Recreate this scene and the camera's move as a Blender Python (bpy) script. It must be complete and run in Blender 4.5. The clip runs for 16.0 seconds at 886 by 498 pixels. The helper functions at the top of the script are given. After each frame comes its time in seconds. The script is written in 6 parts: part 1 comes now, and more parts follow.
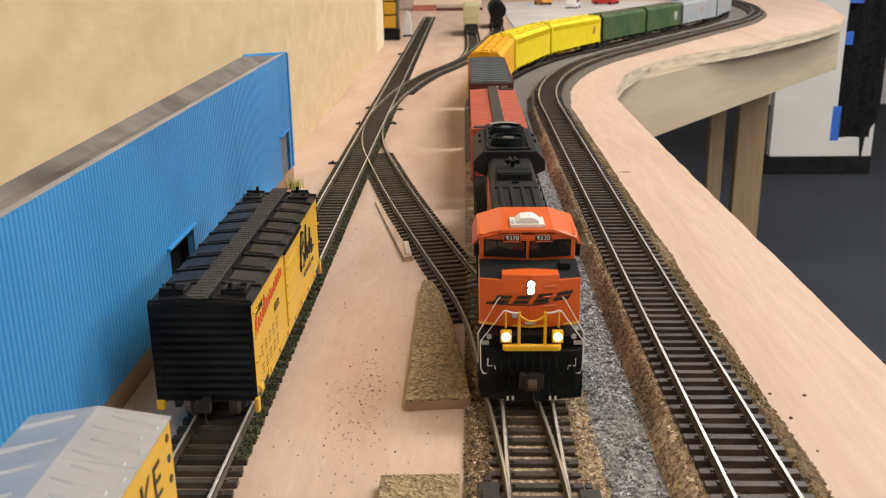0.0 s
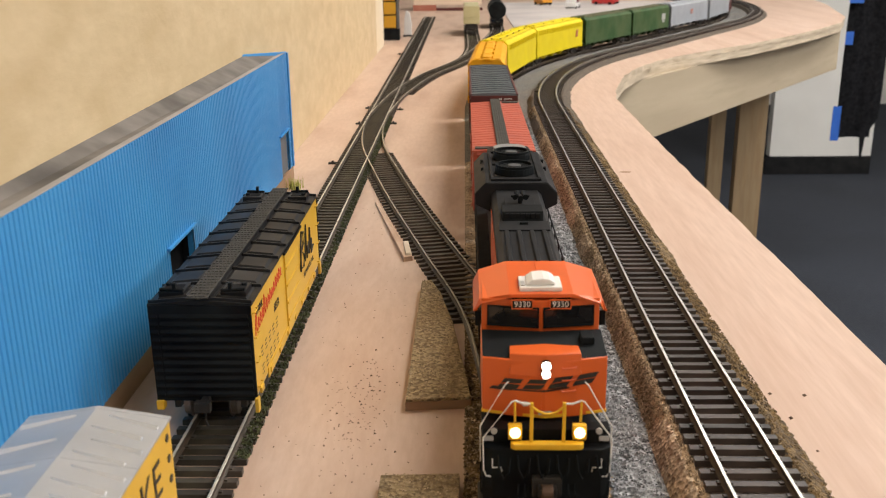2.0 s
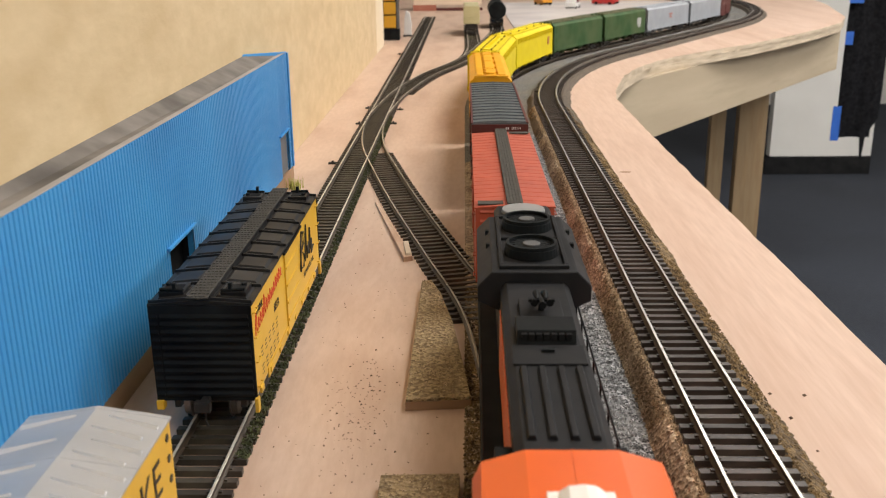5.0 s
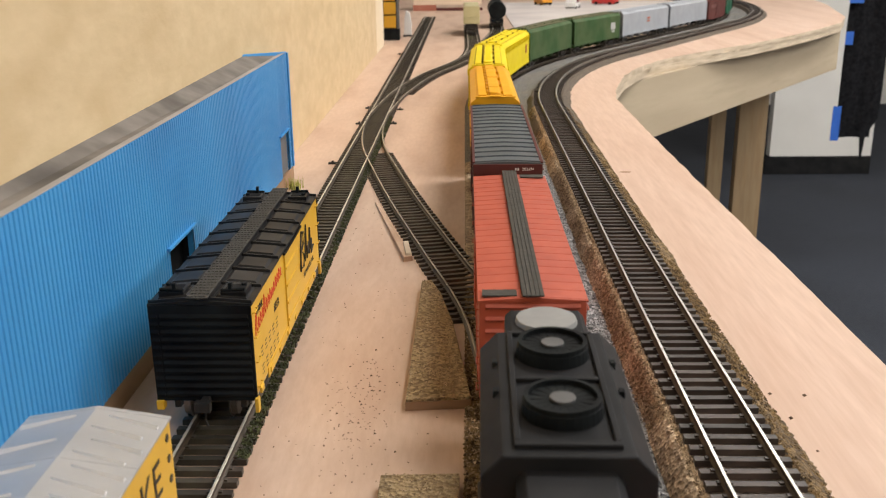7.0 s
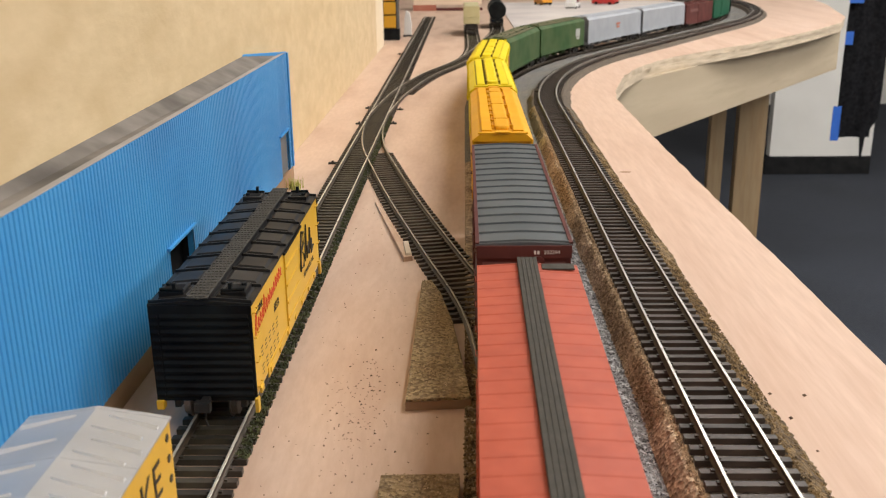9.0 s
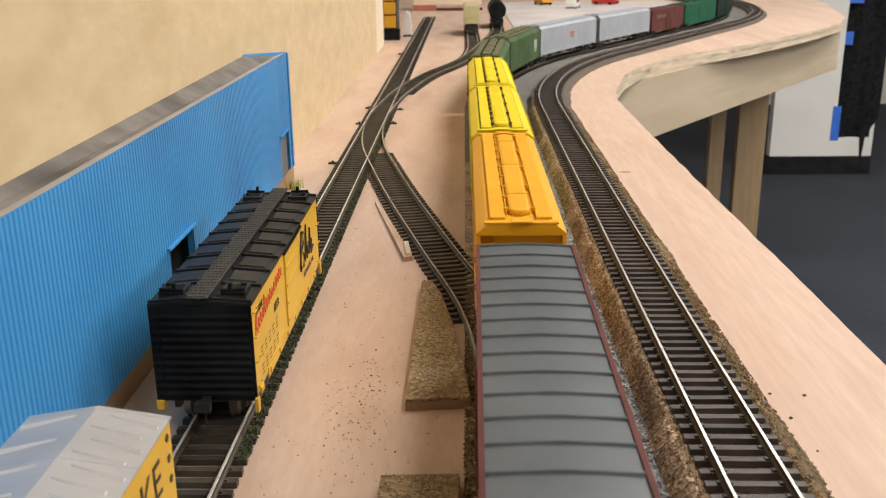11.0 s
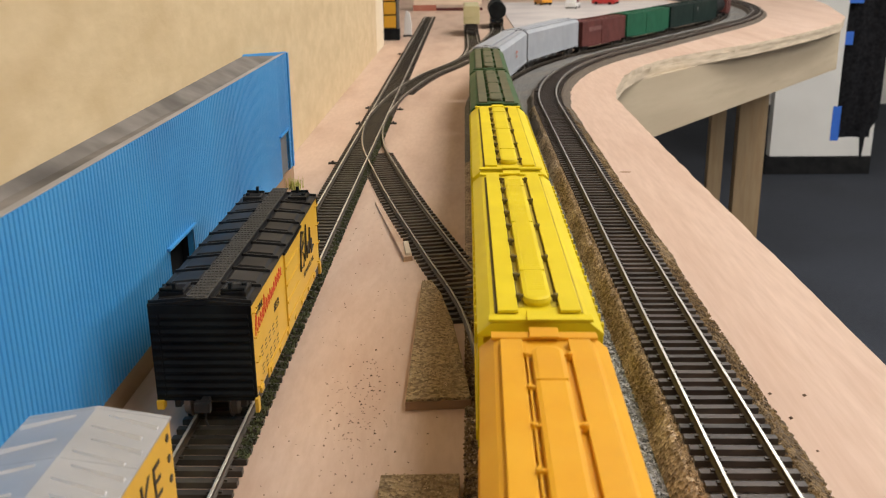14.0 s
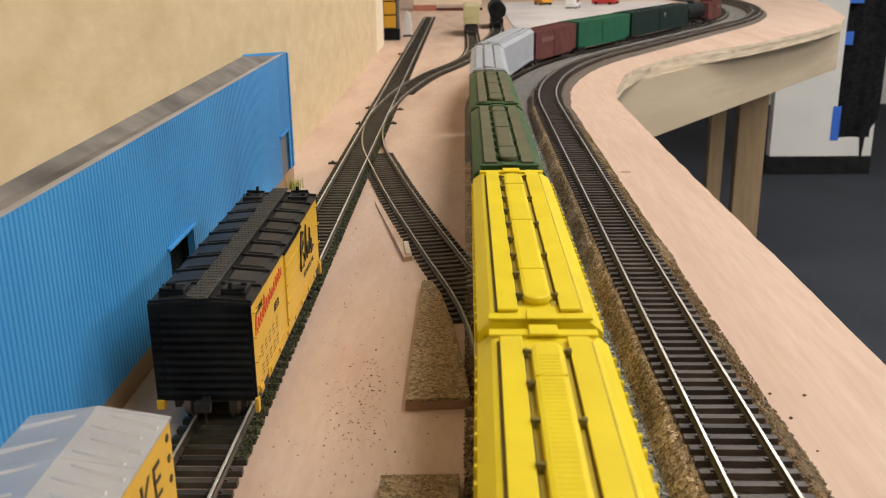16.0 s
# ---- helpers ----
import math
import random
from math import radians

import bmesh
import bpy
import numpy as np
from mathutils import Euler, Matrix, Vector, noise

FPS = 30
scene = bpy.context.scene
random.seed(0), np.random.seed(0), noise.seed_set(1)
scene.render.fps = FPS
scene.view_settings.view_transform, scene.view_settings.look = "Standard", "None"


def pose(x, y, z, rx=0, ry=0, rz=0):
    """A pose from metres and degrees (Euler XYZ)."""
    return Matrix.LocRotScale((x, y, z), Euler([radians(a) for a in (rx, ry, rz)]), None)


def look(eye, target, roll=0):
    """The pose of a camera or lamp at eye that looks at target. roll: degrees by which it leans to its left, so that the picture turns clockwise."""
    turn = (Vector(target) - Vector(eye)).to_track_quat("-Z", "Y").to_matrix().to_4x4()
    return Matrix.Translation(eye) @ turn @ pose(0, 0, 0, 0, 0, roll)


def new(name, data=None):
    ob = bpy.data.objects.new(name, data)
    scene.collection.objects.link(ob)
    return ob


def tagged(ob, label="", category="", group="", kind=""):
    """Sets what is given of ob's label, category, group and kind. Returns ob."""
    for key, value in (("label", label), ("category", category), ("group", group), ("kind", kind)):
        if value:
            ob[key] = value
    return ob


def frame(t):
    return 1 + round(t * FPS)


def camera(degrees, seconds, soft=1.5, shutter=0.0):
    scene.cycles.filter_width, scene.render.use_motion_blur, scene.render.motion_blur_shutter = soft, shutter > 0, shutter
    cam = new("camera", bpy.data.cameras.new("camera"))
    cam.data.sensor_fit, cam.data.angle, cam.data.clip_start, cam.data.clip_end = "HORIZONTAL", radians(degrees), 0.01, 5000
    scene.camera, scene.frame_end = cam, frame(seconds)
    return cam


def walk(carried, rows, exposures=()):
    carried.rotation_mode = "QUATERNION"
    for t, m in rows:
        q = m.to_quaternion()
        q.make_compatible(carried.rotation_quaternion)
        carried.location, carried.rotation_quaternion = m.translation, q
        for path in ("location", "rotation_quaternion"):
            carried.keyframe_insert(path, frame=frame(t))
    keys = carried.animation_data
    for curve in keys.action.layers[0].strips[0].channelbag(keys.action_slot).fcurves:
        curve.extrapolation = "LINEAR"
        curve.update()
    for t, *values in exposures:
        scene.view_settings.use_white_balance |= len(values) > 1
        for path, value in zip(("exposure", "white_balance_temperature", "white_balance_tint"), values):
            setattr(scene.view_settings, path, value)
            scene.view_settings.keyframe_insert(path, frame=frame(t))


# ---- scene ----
# ---------------------------------------------------------------- camera
# All plan numbers below are millimetres of a model railway; MM turns them into metres.
MM = 0.001
cam = camera(50.507, 16.0, soft=1.1, shutter=0.4)
EYE = (0.0, 0.0, 0.15524)
cam.data.dof.use_dof = True
cam.data.dof.focus_distance = 0.42
cam.data.dof.aperture_fstop = cam.data.lens / 1.0
CAM_POSE = look(EYE, (-0.02408586, 0.9523295, 0.15524 - 0.30411904), -0.6577)
walk(cam, [(0.0, CAM_POSE), (16.0, CAM_POSE)], exposures=[(0.0, -0.07, 6500, 10), (4.0, -0.06, 6500, 10), (11.4, -0.02, 6500, 10), (12.2, -0.14, 6500, 10), (16.0, -0.22, 6500, 10)])

# ---------------------------------------------------------------- world and lights
world = bpy.data.worlds.new("world")
scene.world = world
world.use_nodes = True
world.node_tree.nodes["Background"].inputs[0].default_value = (1.0, 0.97, 0.94, 1)
world.node_tree.nodes["Background"].inputs[1].default_value = 0.015


def ceiling_lamp(x, y, power):
    """The light of one ceiling panel, just under its diffuser."""
    data = bpy.data.lights.new("panel_light", "AREA")
    data.shape, data.size, data.size_y = "RECTANGLE", 1.15, 0.55
    data.energy, data.color = power, (1.0, 0.98, 0.95)
    lamp = new("panel_light", data)
    lamp.matrix_world = Matrix.Translation((x, y, 1.655))
    return lamp


PANELS = [(1.1, -0.6, 14), (1.1, 1.2, 42), (1.2, 3.2, 9), (3.2, -0.6, 32), (3.2, 1.2, 66), (3.2, 3.2, 25)]
for px, py, pw in PANELS:
    ceiling_lamp(px, py, pw)


# ---------------------------------------------------------------- materials
def mat(name, col, rough=0.5, metal=0.0, col2=None, scale=60.0, bump=0.0, bump_scale=None, detail=6.0,
        col3=None, scale3=8.0, amount3=0.5, vary=0.0, kind="noise", spec=0.5, stretch=(1, 1, 1)):
    """A procedural surface: base colour mixed by fine grain (col2) and by large stains (col3), with relief."""
    m = bpy.data.materials.new(name)
    m.use_nodes = True
    nt = m.node_tree
    bsdf = nt.nodes["Principled BSDF"]
    bsdf.inputs["Roughness"].default_value = rough
    bsdf.inputs["Metallic"].default_value = metal
    bsdf.inputs["Specular IOR Level"].default_value = spec
    geo = nt.nodes.new("ShaderNodeTexCoord")
    mp = nt.nodes.new("ShaderNodeMapping")
    mp.inputs["Scale"].default_value = stretch
    nt.links.new(geo.outputs["Object"], mp.inputs["Vector"])

    def tex(sc, det=detail, k="noise"):
        if k == "voronoi":
            n = nt.nodes.new("ShaderNodeTexVoronoi")
            n.inputs["Scale"].default_value = sc
            nt.links.new(mp.outputs[0], n.inputs["Vector"])
            return n
        n = nt.nodes.new("ShaderNodeTexNoise")
        n.inputs["Scale"].default_value, n.inputs["Detail"].default_value = sc, det
        nt.links.new(mp.outputs[0], n.inputs["Vector"])
        return n

    def mix(fac, a, b):
        x = nt.nodes.new("ShaderNodeMix")
        x.data_type = "RGBA"
        nt.links.new(fac, x.inputs["Factor"])
        for s, val in ((6, a), (7, b)):
            if isinstance(val, tuple):
                x.inputs[s].default_value = (*val, 1)
            else:
                nt.links.new(val, x.inputs[s])
        return x.outputs[2]

    def ramp(fac, lo, hi):
        r = nt.nodes.new("ShaderNodeMapRange")
        r.inputs["From Min"].default_value, r.inputs["From Max"].default_value = lo, hi
        nt.links.new(fac, r.inputs["Value"])
        return r.outputs[0]

    colour = tuple(col)
    if col2:
        n = tex(scale, k=kind)
        if kind == "voronoi":
            sep = nt.nodes.new("ShaderNodeSeparateColor")
            nt.links.new(n.outputs["Color"], sep.inputs[0])
            colour = mix(sep.outputs[0], colour, tuple(col2))
        else:
            colour = mix(ramp(n.outputs[0], 0.32, 0.68), colour, tuple(col2))
    if col3:
        n = tex(scale3, 4.0)
        r = nt.nodes.new("ShaderNodeMath")
        r.operation = "MULTIPLY"
        r.inputs[1].default_value = amount3
        nt.links.new(ramp(n.outputs[0], 0.45, 0.75), r.inputs[0])
        colour = mix(r.outputs[0], colour, tuple(col3))
    if vary:
        info = nt.nodes.new("ShaderNodeObjectInfo")
        hsv = nt.nodes.new("ShaderNodeHueSaturation")
        if isinstance(colour, tuple):
            hsv.inputs["Color"].default_value = (*colour, 1)
        else:
            nt.links.new(colour, hsv.inputs["Color"])
        r = nt.nodes.new("ShaderNodeMapRange")
        r.inputs["To Min"].default_value, r.inputs["To Max"].default_value = 1 - vary, 1 + vary
        nt.links.new(info.outputs["Random"], r.inputs["Value"])
        nt.links.new(r.outputs[0], hsv.inputs["Value"])
        colour = hsv.outputs[0]
    if isinstance(colour, tuple):
        bsdf.inputs["Base Color"].default_value = (*colour, 1)
    else:
        nt.links.new(colour, bsdf.inputs["Base Color"])
    # slight change of gloss over the surface
    n = tex(max(scale3, 12.0) * 3, 5.0)
    r = nt.nodes.new("ShaderNodeMapRange")
    r.inputs["To Min"].default_value, r.inputs["To Max"].default_value = max(0.03, rough - 0.1), min(1, rough + 0.1)
    nt.links.new(n.outputs[0], r.inputs["Value"])
    nt.links.new(r.outputs[0], bsdf.inputs["Roughness"])
    if bump:
        n = tex(bump_scale or scale, k=kind)
        b = nt.nodes.new("ShaderNodeBump")
        b.inputs["Strength"].default_value, b.inputs["Distance"].default_value = 1.0, bump * MM
        nt.links.new(n.outputs[0], b.inputs["Height"])
        nt.links.new(b.outputs[0], bsdf.inputs["Normal"])
    return m


def glow(name, col, strength):
    m = bpy.data.materials.new(name)
    m.use_nodes = True
    b = m.node_tree.nodes["Principled BSDF"]
    b.inputs["Base Color"].default_value = (*col, 1)
    b.inputs["Emission Color"].default_value = (*col, 1)
    b.inputs["Emission Strength"].default_value = strength
    return m


PLY = mat("plywood", (0.54, 0.38, 0.28), 0.5, col2=(0.60, 0.435, 0.33), scale=150, stretch=(2.4, 0.6, 2.4), bump=0.06, bump_scale=260,
          col3=(0.40, 0.245, 0.165), scale3=13, amount3=0.75)
PLY_PALE = mat("pale_plywood", (0.52, 0.36, 0.27), 0.45, col2=(0.60, 0.435, 0.34), scale=120, stretch=(3.2, 0.3, 3.2), bump=0.03,
               bump_scale=300, col3=(0.43, 0.27, 0.185), scale3=9, amount3=0.7)
PLY_EDGE = mat("plywood_edge", (0.50, 0.40, 0.28), 0.7, col2=(0.68, 0.56, 0.42), scale=25, stretch=(1, 1, 12), bump=0.4,
               col3=(0.22, 0.15, 0.09), scale3=14, amount3=0.5)
SLIVER = mat("plywood_sliver", (0.42, 0.27, 0.18), 0.6, col2=(0.52, 0.36, 0.25), scale=60, stretch=(3, 1, 3), bump=0.1)
PINE = mat("pine_board", (0.42, 0.34, 0.235), 0.6, col2=(0.51, 0.42, 0.30), scale=8, stretch=(1, 1, 9), bump=0.1,
           col3=(0.33, 0.25, 0.165), scale3=4, amount3=0.6)
POST = mat("pine_post", (0.27, 0.185, 0.105), 0.65, col2=(0.34, 0.245, 0.14), scale=14, stretch=(9, 9, 1), bump=0.1,
           col3=(0.28, 0.17, 0.08), scale3=9, amount3=0.6)
WALL_TAN = mat("tan_wall_board", (0.57, 0.43, 0.25), 0.8, col2=(0.63, 0.485, 0.295), scale=110, stretch=(1, 0.4, 0.9), bump=0.35,
               bump_scale=160, col3=(0.50, 0.365, 0.20), scale3=50, amount3=0.75)
PALE_TAN = mat("pale_tan_board", (0.70, 0.58, 0.41), 0.8, col2=(0.74, 0.63, 0.46), scale=60, bump=0.2)
# the grey col3 blotches paint both tint stains and shadowed areas
FOAM = mat("white_foam", (0.64, 0.58, 0.54), 0.85, col2=(0.54, 0.48, 0.45), scale=6, col3=(0.36, 0.33, 0.34), scale3=7, amount3=0.7, bump=0.3, bump_scale=200)
WHITE = mat("white_paint", (0.80, 0.78, 0.74), 0.7, col2=(0.74, 0.72, 0.68), scale=4, bump=0.2, bump_scale=90)
BLACK_BASE = mat("black_rubber_base", (0.008, 0.008, 0.009), 0.6, spec=0.15, col2=(0.02, 0.02, 0.02), scale=20)
CARPET = mat("dark_carpet", (0.020, 0.0245, 0.035), 0.95, col2=(0.036, 0.042, 0.057), scale=220, bump=2.0,
             col3=(0.014, 0.017, 0.024), scale3=2.0, amount3=0.6)
CEIL = mat("ceiling_tile", (0.78, 0.77, 0.74), 0.9, col2=(0.70, 0.69, 0.66), scale=80, bump=0.5)
RAIL_SIDE = mat("rail_web", (0.04, 0.029, 0.02), 0.5, 0.2, col2=(0.085, 0.062, 0.042), scale=120)
# half-metallic and pale: the rail heads' reflected light is partly put into the colour
RAIL_BRIGHT = mat("polished_rail", (0.84, 0.82, 0.79), 0.2, 0.55, col2=(0.72, 0.70, 0.66), scale=90)
RAIL_CREAM = mat("worn_rail", (0.74, 0.69, 0.60), 0.3, 0.4, col2=(0.60, 0.55, 0.46), scale=90, col3=(0.46, 0.40, 0.31), scale3=30, amount3=0.4)
RAIL = mat("nickel_rail", (0.62, 0.57, 0.49), 0.24, 0.6, col2=(0.48, 0.43, 0.36), scale=90, col3=(0.40, 0.32, 0.22), scale3=30, amount3=0.4)
TIE_Y = mat("dark_yard_tie", (0.026, 0.021, 0.017), 0.45, col2=(0.068, 0.053, 0.043), scale=160, bump=0.15, vary=0.4,
            col3=(0.055, 0.06, 0.02), scale3=22, amount3=0.8)
TIE_S = mat("dusty_spur_tie", (0.026, 0.02, 0.016), 0.45, col2=(0.075, 0.056, 0.042), scale=160, bump=0.15, vary=0.4)
TIE = mat("tie_plastic", (0.026, 0.021, 0.018), 0.4, col2=(0.06, 0.05, 0.044), scale=160, bump=0.15, vary=0.4,
          col3=(0.085, 0.04, 0.03), scale3=18, amount3=0.7)
# darker than CORK, for the roadbed round the curve
CORK_FAR = mat("darker_roadbed", (0.05, 0.04, 0.03), 0.95, col2=(0.15, 0.115, 0.085), scale=800, bump=0.8, kind="voronoi")
# lightened: light missing on the left-facing bank is put into this colour
CORK = mat("cork_roadbed", (0.19, 0.128, 0.08), 0.95, col2=(0.62, 0.47, 0.315), scale=750, bump=0.8, kind="voronoi",
           col3=(0.11, 0.06, 0.036), scale3=40, amount3=0.6)
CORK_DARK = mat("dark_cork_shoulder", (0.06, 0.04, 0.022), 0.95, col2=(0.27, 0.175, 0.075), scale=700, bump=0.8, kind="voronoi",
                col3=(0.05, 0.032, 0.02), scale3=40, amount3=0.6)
SAND_STONE = mat("sandy_grain", (0.17, 0.115, 0.065), 0.95, col2=(0.62, 0.47, 0.30), scale=650, kind="voronoi")
DARK_STONE = mat("dark_brown_grain", (0.05, 0.033, 0.02), 0.95, col2=(0.30, 0.20, 0.09), scale=600, kind="voronoi")
CORK_PAD = mat("cork_pad", (0.15, 0.10, 0.05), 0.95, col2=(0.46, 0.345, 0.19), scale=900, bump=0.8, kind="voronoi",
               col3=(0.20, 0.13, 0.06), scale3=25, amount3=0.6)
# darker than GRAVEL, for the ground round the curve
GRAVEL_FAR = mat("darker_gravel", (0.075, 0.072, 0.068), 0.95, col2=(0.23, 0.22, 0.205), scale=900, bump=0.9, kind="voronoi",
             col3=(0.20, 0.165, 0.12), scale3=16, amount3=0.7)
GRAVEL = mat("grey_gravel", (0.10, 0.102, 0.104), 0.95, col2=(0.45, 0.452, 0.455), scale=650, bump=0.9, kind="voronoi",
             col3=(0.22, 0.20, 0.17), scale3=20, amount3=0.5)
GRAVEL_STONE = mat("gravel_grain", (0.10, 0.102, 0.104), 0.95, col2=(0.48, 0.482, 0.485), scale=500, kind="voronoi")
SOIL_STONE = mat("brown_grain", (0.14, 0.095, 0.058), 0.95, col2=(0.62, 0.47, 0.31), scale=700, kind="voronoi")
BLUE = mat("blue_corrugated", (0.045, 0.26, 0.58), 0.4, col2=(0.06, 0.31, 0.64), scale=14, bump=0.05, bump_scale=80,
           col3=(0.03, 0.16, 0.40), scale3=10, amount3=0.5)
ROOF_GREY = mat("dusty_grey_roof", (0.13, 0.115, 0.10), 0.85, col2=(0.21, 0.188, 0.168), scale=60, bump=0.1,
                col3=(0.05, 0.044, 0.04), scale3=26, amount3=1.0)
LEDGE_GREY = mat("dusty_grey_ledge", (0.27, 0.25, 0.235), 0.8, col2=(0.34, 0.32, 0.30), scale=60, col3=(0.18, 0.16, 0.15), scale3=30, amount3=0.6)
DARK = mat("dark_inside", (0.008, 0.008, 0.009), 0.8, spec=0.08, col2=(0.02, 0.02, 0.02), scale=40)
SHUTTER = mat("grey_shutter", (0.10, 0.105, 0.11), 0.5, col2=(0.14, 0.14, 0.15), scale=60)
BROWN_WOOD = mat("brown_base_wood", (0.26, 0.155, 0.085), 0.6, col2=(0.33, 0.20, 0.115), scale=30, stretch=(1, 1, 6))
BLACK = mat("black_plastic", (0.005, 0.005, 0.006), 0.55, spec=0.1, col2=(0.011, 0.014, 0.015), scale=80, bump=0.05,
            col3=(0.02, 0.019, 0.018), scale3=40, amount3=0.4)
BLACK_ROOF = mat("black_roof_plastic", (0.009, 0.009, 0.01), 0.4, spec=0.2, col2=(0.017, 0.017, 0.018), scale=60, bump=0.06,
                 col3=(0.045, 0.043, 0.04), scale3=30, amount3=0.4)
CHARCOAL = mat("charcoal_hood", (0.012, 0.0125, 0.0135), 0.5, spec=0.13, col2=(0.02, 0.02, 0.022), scale=60, bump=0.05,
               col3=(0.02, 0.02, 0.022), scale3=30, amount3=0.4)
# two darker lemons: shade between hopper roof parts, with some grime, as colour
SHADED_DUSTY_LEMON = mat("shaded_dusty_lemon", (0.40, 0.30, 0.012), 0.7, col2=(0.52, 0.40, 0.016), scale=120, col3=(0.20, 0.14, 0.015), scale3=60, amount3=0.6)
GROOVE_SHADE = mat("groove_shade", (0.10, 0.072, 0.014), 0.8, col2=(0.17, 0.125, 0.02), scale=120)
WALKWAY = mat("roofwalk_grey", (0.042, 0.039, 0.033), 0.65, spec=0.25, col2=(0.064, 0.058, 0.05), scale=300, bump=0.3)
ORANGE = mat("loco_orange", (0.68, 0.112, 0.017), 0.32, col2=(0.72, 0.13, 0.022), scale=30, col3=(0.60, 0.09, 0.013), scale3=20, amount3=0.4)
YELLOW_TRIM = mat("yellow_trim", (0.78, 0.44, 0.02), 0.4, col2=(0.82, 0.48, 0.03), scale=40)
WHITE_TRIM = mat("white_trim", (0.75, 0.72, 0.68), 0.45, col2=(0.8, 0.78, 0.74), scale=60)
GLASS_DARK = mat("smoked_cab_glass", (0.01, 0.01, 0.012), 0.08, col2=(0.02, 0.018, 0.016), scale=40)
REEFER = mat("reefer_yellow", (0.64, 0.385, 0.03), 0.4, col2=(0.69, 0.425, 0.04), scale=40, bump=0.04, col3=(0.60, 0.31, 0.025), scale3=25, amount3=0.4)
RED_CAR = mat("red_boxcar", (0.39, 0.07, 0.034), 0.5, col2=(0.46, 0.092, 0.05), scale=90, bump=0.06, col3=(0.27, 0.04, 0.022), scale3=70, amount3=0.5)
MAROON = mat("maroon_boxcar", (0.075, 0.02, 0.018), 0.6, spec=0.25, col2=(0.11, 0.03, 0.026), scale=50, col3=(0.14, 0.05, 0.04), scale3=25, amount3=0.4)
STEEL_ROOF = mat("grey_steel_roof", (0.095, 0.108, 0.118), 0.42, 0.2, col2=(0.12, 0.134, 0.145), scale=40, bump=0.05, col3=(0.07, 0.08, 0.09), scale3=25, amount3=0.5)
SILVER_EDGE = mat("bright_silver", (0.60, 0.61, 0.62), 0.3, 0.3, col2=(0.68, 0.68, 0.69), scale=60)
SILVER_ROOF = mat("silver_roof", (0.40, 0.41, 0.43), 0.36, 0.4, col2=(0.47, 0.48, 0.50), scale=50, bump=0.05, col3=(0.33, 0.335, 0.345), scale3=30, amount3=0.5)
GOLD = mat("golden_hopper", (0.70, 0.33, 0.006), 0.5, spec=0.3, col2=(0.75, 0.385, 0.015), scale=40, bump=0.04, col3=(0.60, 0.28, 0.010), scale3=18, amount3=0.5)
LEMON = mat("lemon_hopper", (0.68, 0.53, 0.006), 0.5, spec=0.3, col2=(0.74, 0.59, 0.008), scale=50, bump=0.04, col3=(0.60, 0.45, 0.015), scale3=20, amount3=0.5)
GREEN = mat("green_hopper", (0.026, 0.066, 0.018), 0.6, spec=0.25, col2=(0.034, 0.08, 0.027), scale=50, col3=(0.12, 0.13, 0.06), scale3=20, amount3=0.5)
OLIVE_BOARD = mat("dusty_olive_boards", (0.075, 0.07, 0.03), 0.8, col2=(0.11, 0.095, 0.045), scale=60, col3=(0.06, 0.085, 0.03), scale3=15, amount3=0.5)
TEAL = mat("teal_boxcar", (0.009, 0.075, 0.038), 0.6, spec=0.2, col2=(0.014, 0.095, 0.05), scale=50)
DARKGREEN = mat("dark_green_car", (0.005, 0.015, 0.013), 0.6, spec=0.15, col2=(0.008, 0.02, 0.017), scale=50)
PALE_GREY = mat("pale_grey_hopper", (0.30, 0.315, 0.345), 0.5, col2=(0.35, 0.365, 0.39), scale=50, col3=(0.25, 0.26, 0.28), scale3=20, amount3=0.5)
TRUCK = mat("truck_black", (0.014, 0.012, 0.011), 0.5, col2=(0.03, 0.026, 0.022), scale=100)
WHEEL = mat("wheel_metal", (0.30, 0.28, 0.26), 0.35, 0.8, col2=(0.18, 0.16, 0.14), scale=100)
HUB_GREY = mat("fan_hub_grey", (0.07, 0.07, 0.072), 0.5, col2=(0.10, 0.10, 0.10), scale=120)
STRAW = mat("straw_green", (0.42, 0.42, 0.10), 0.8, col2=(0.56, 0.54, 0.17), scale=300)
FAN_GREY = mat("fan_cap_grey", (0.22, 0.22, 0.22), 0.5, col2=(0.27, 0.27, 0.265), scale=120)
RED_PAINT = mat("red_lettering", (0.62, 0.055, 0.03), 0.45, col2=(0.66, 0.07, 0.04), scale=100)
INK = mat("black_lettering", (0.015, 0.013, 0.012), 0.5, col2=(0.03, 0.026, 0.02), scale=100)
GREY_MARK = mat("grey_lettering", (0.36, 0.35, 0.34), 0.5, col2=(0.44, 0.43, 0.42), scale=100)
FADED_MARK = mat("faded_lettering", (0.20, 0.095, 0.085), 0.6, col2=(0.15, 0.07, 0.06), scale=100)
MOSS = mat("moss_foam", (0.022, 0.026, 0.010), 0.95, col2=(0.075, 0.085, 0.03), scale=400, kind="voronoi")
CLOTH = mat("black_cloth", (0.006, 0.006, 0.007), 0.95, spec=0.05, col2=(0.018, 0.018, 0.02), scale=90, bump=0.6)
TAPE = mat("blue_masking_tape", (0.02, 0.11, 0.50), 0.6, col2=(0.03, 0.14, 0.56), scale=60, bump=0.1)
PEACH = mat("peach_card", (0.78, 0.60, 0.44), 0.8, col2=(0.82, 0.65, 0.50), scale=10)
BRICK_RED = mat("faded_red_trim", (0.42, 0.13, 0.08), 0.7, col2=(0.50, 0.20, 0.13), scale=60)
CREAM = mat("cream_car", (0.46, 0.41, 0.22), 0.5, col2=(0.52, 0.47, 0.27), scale=40)
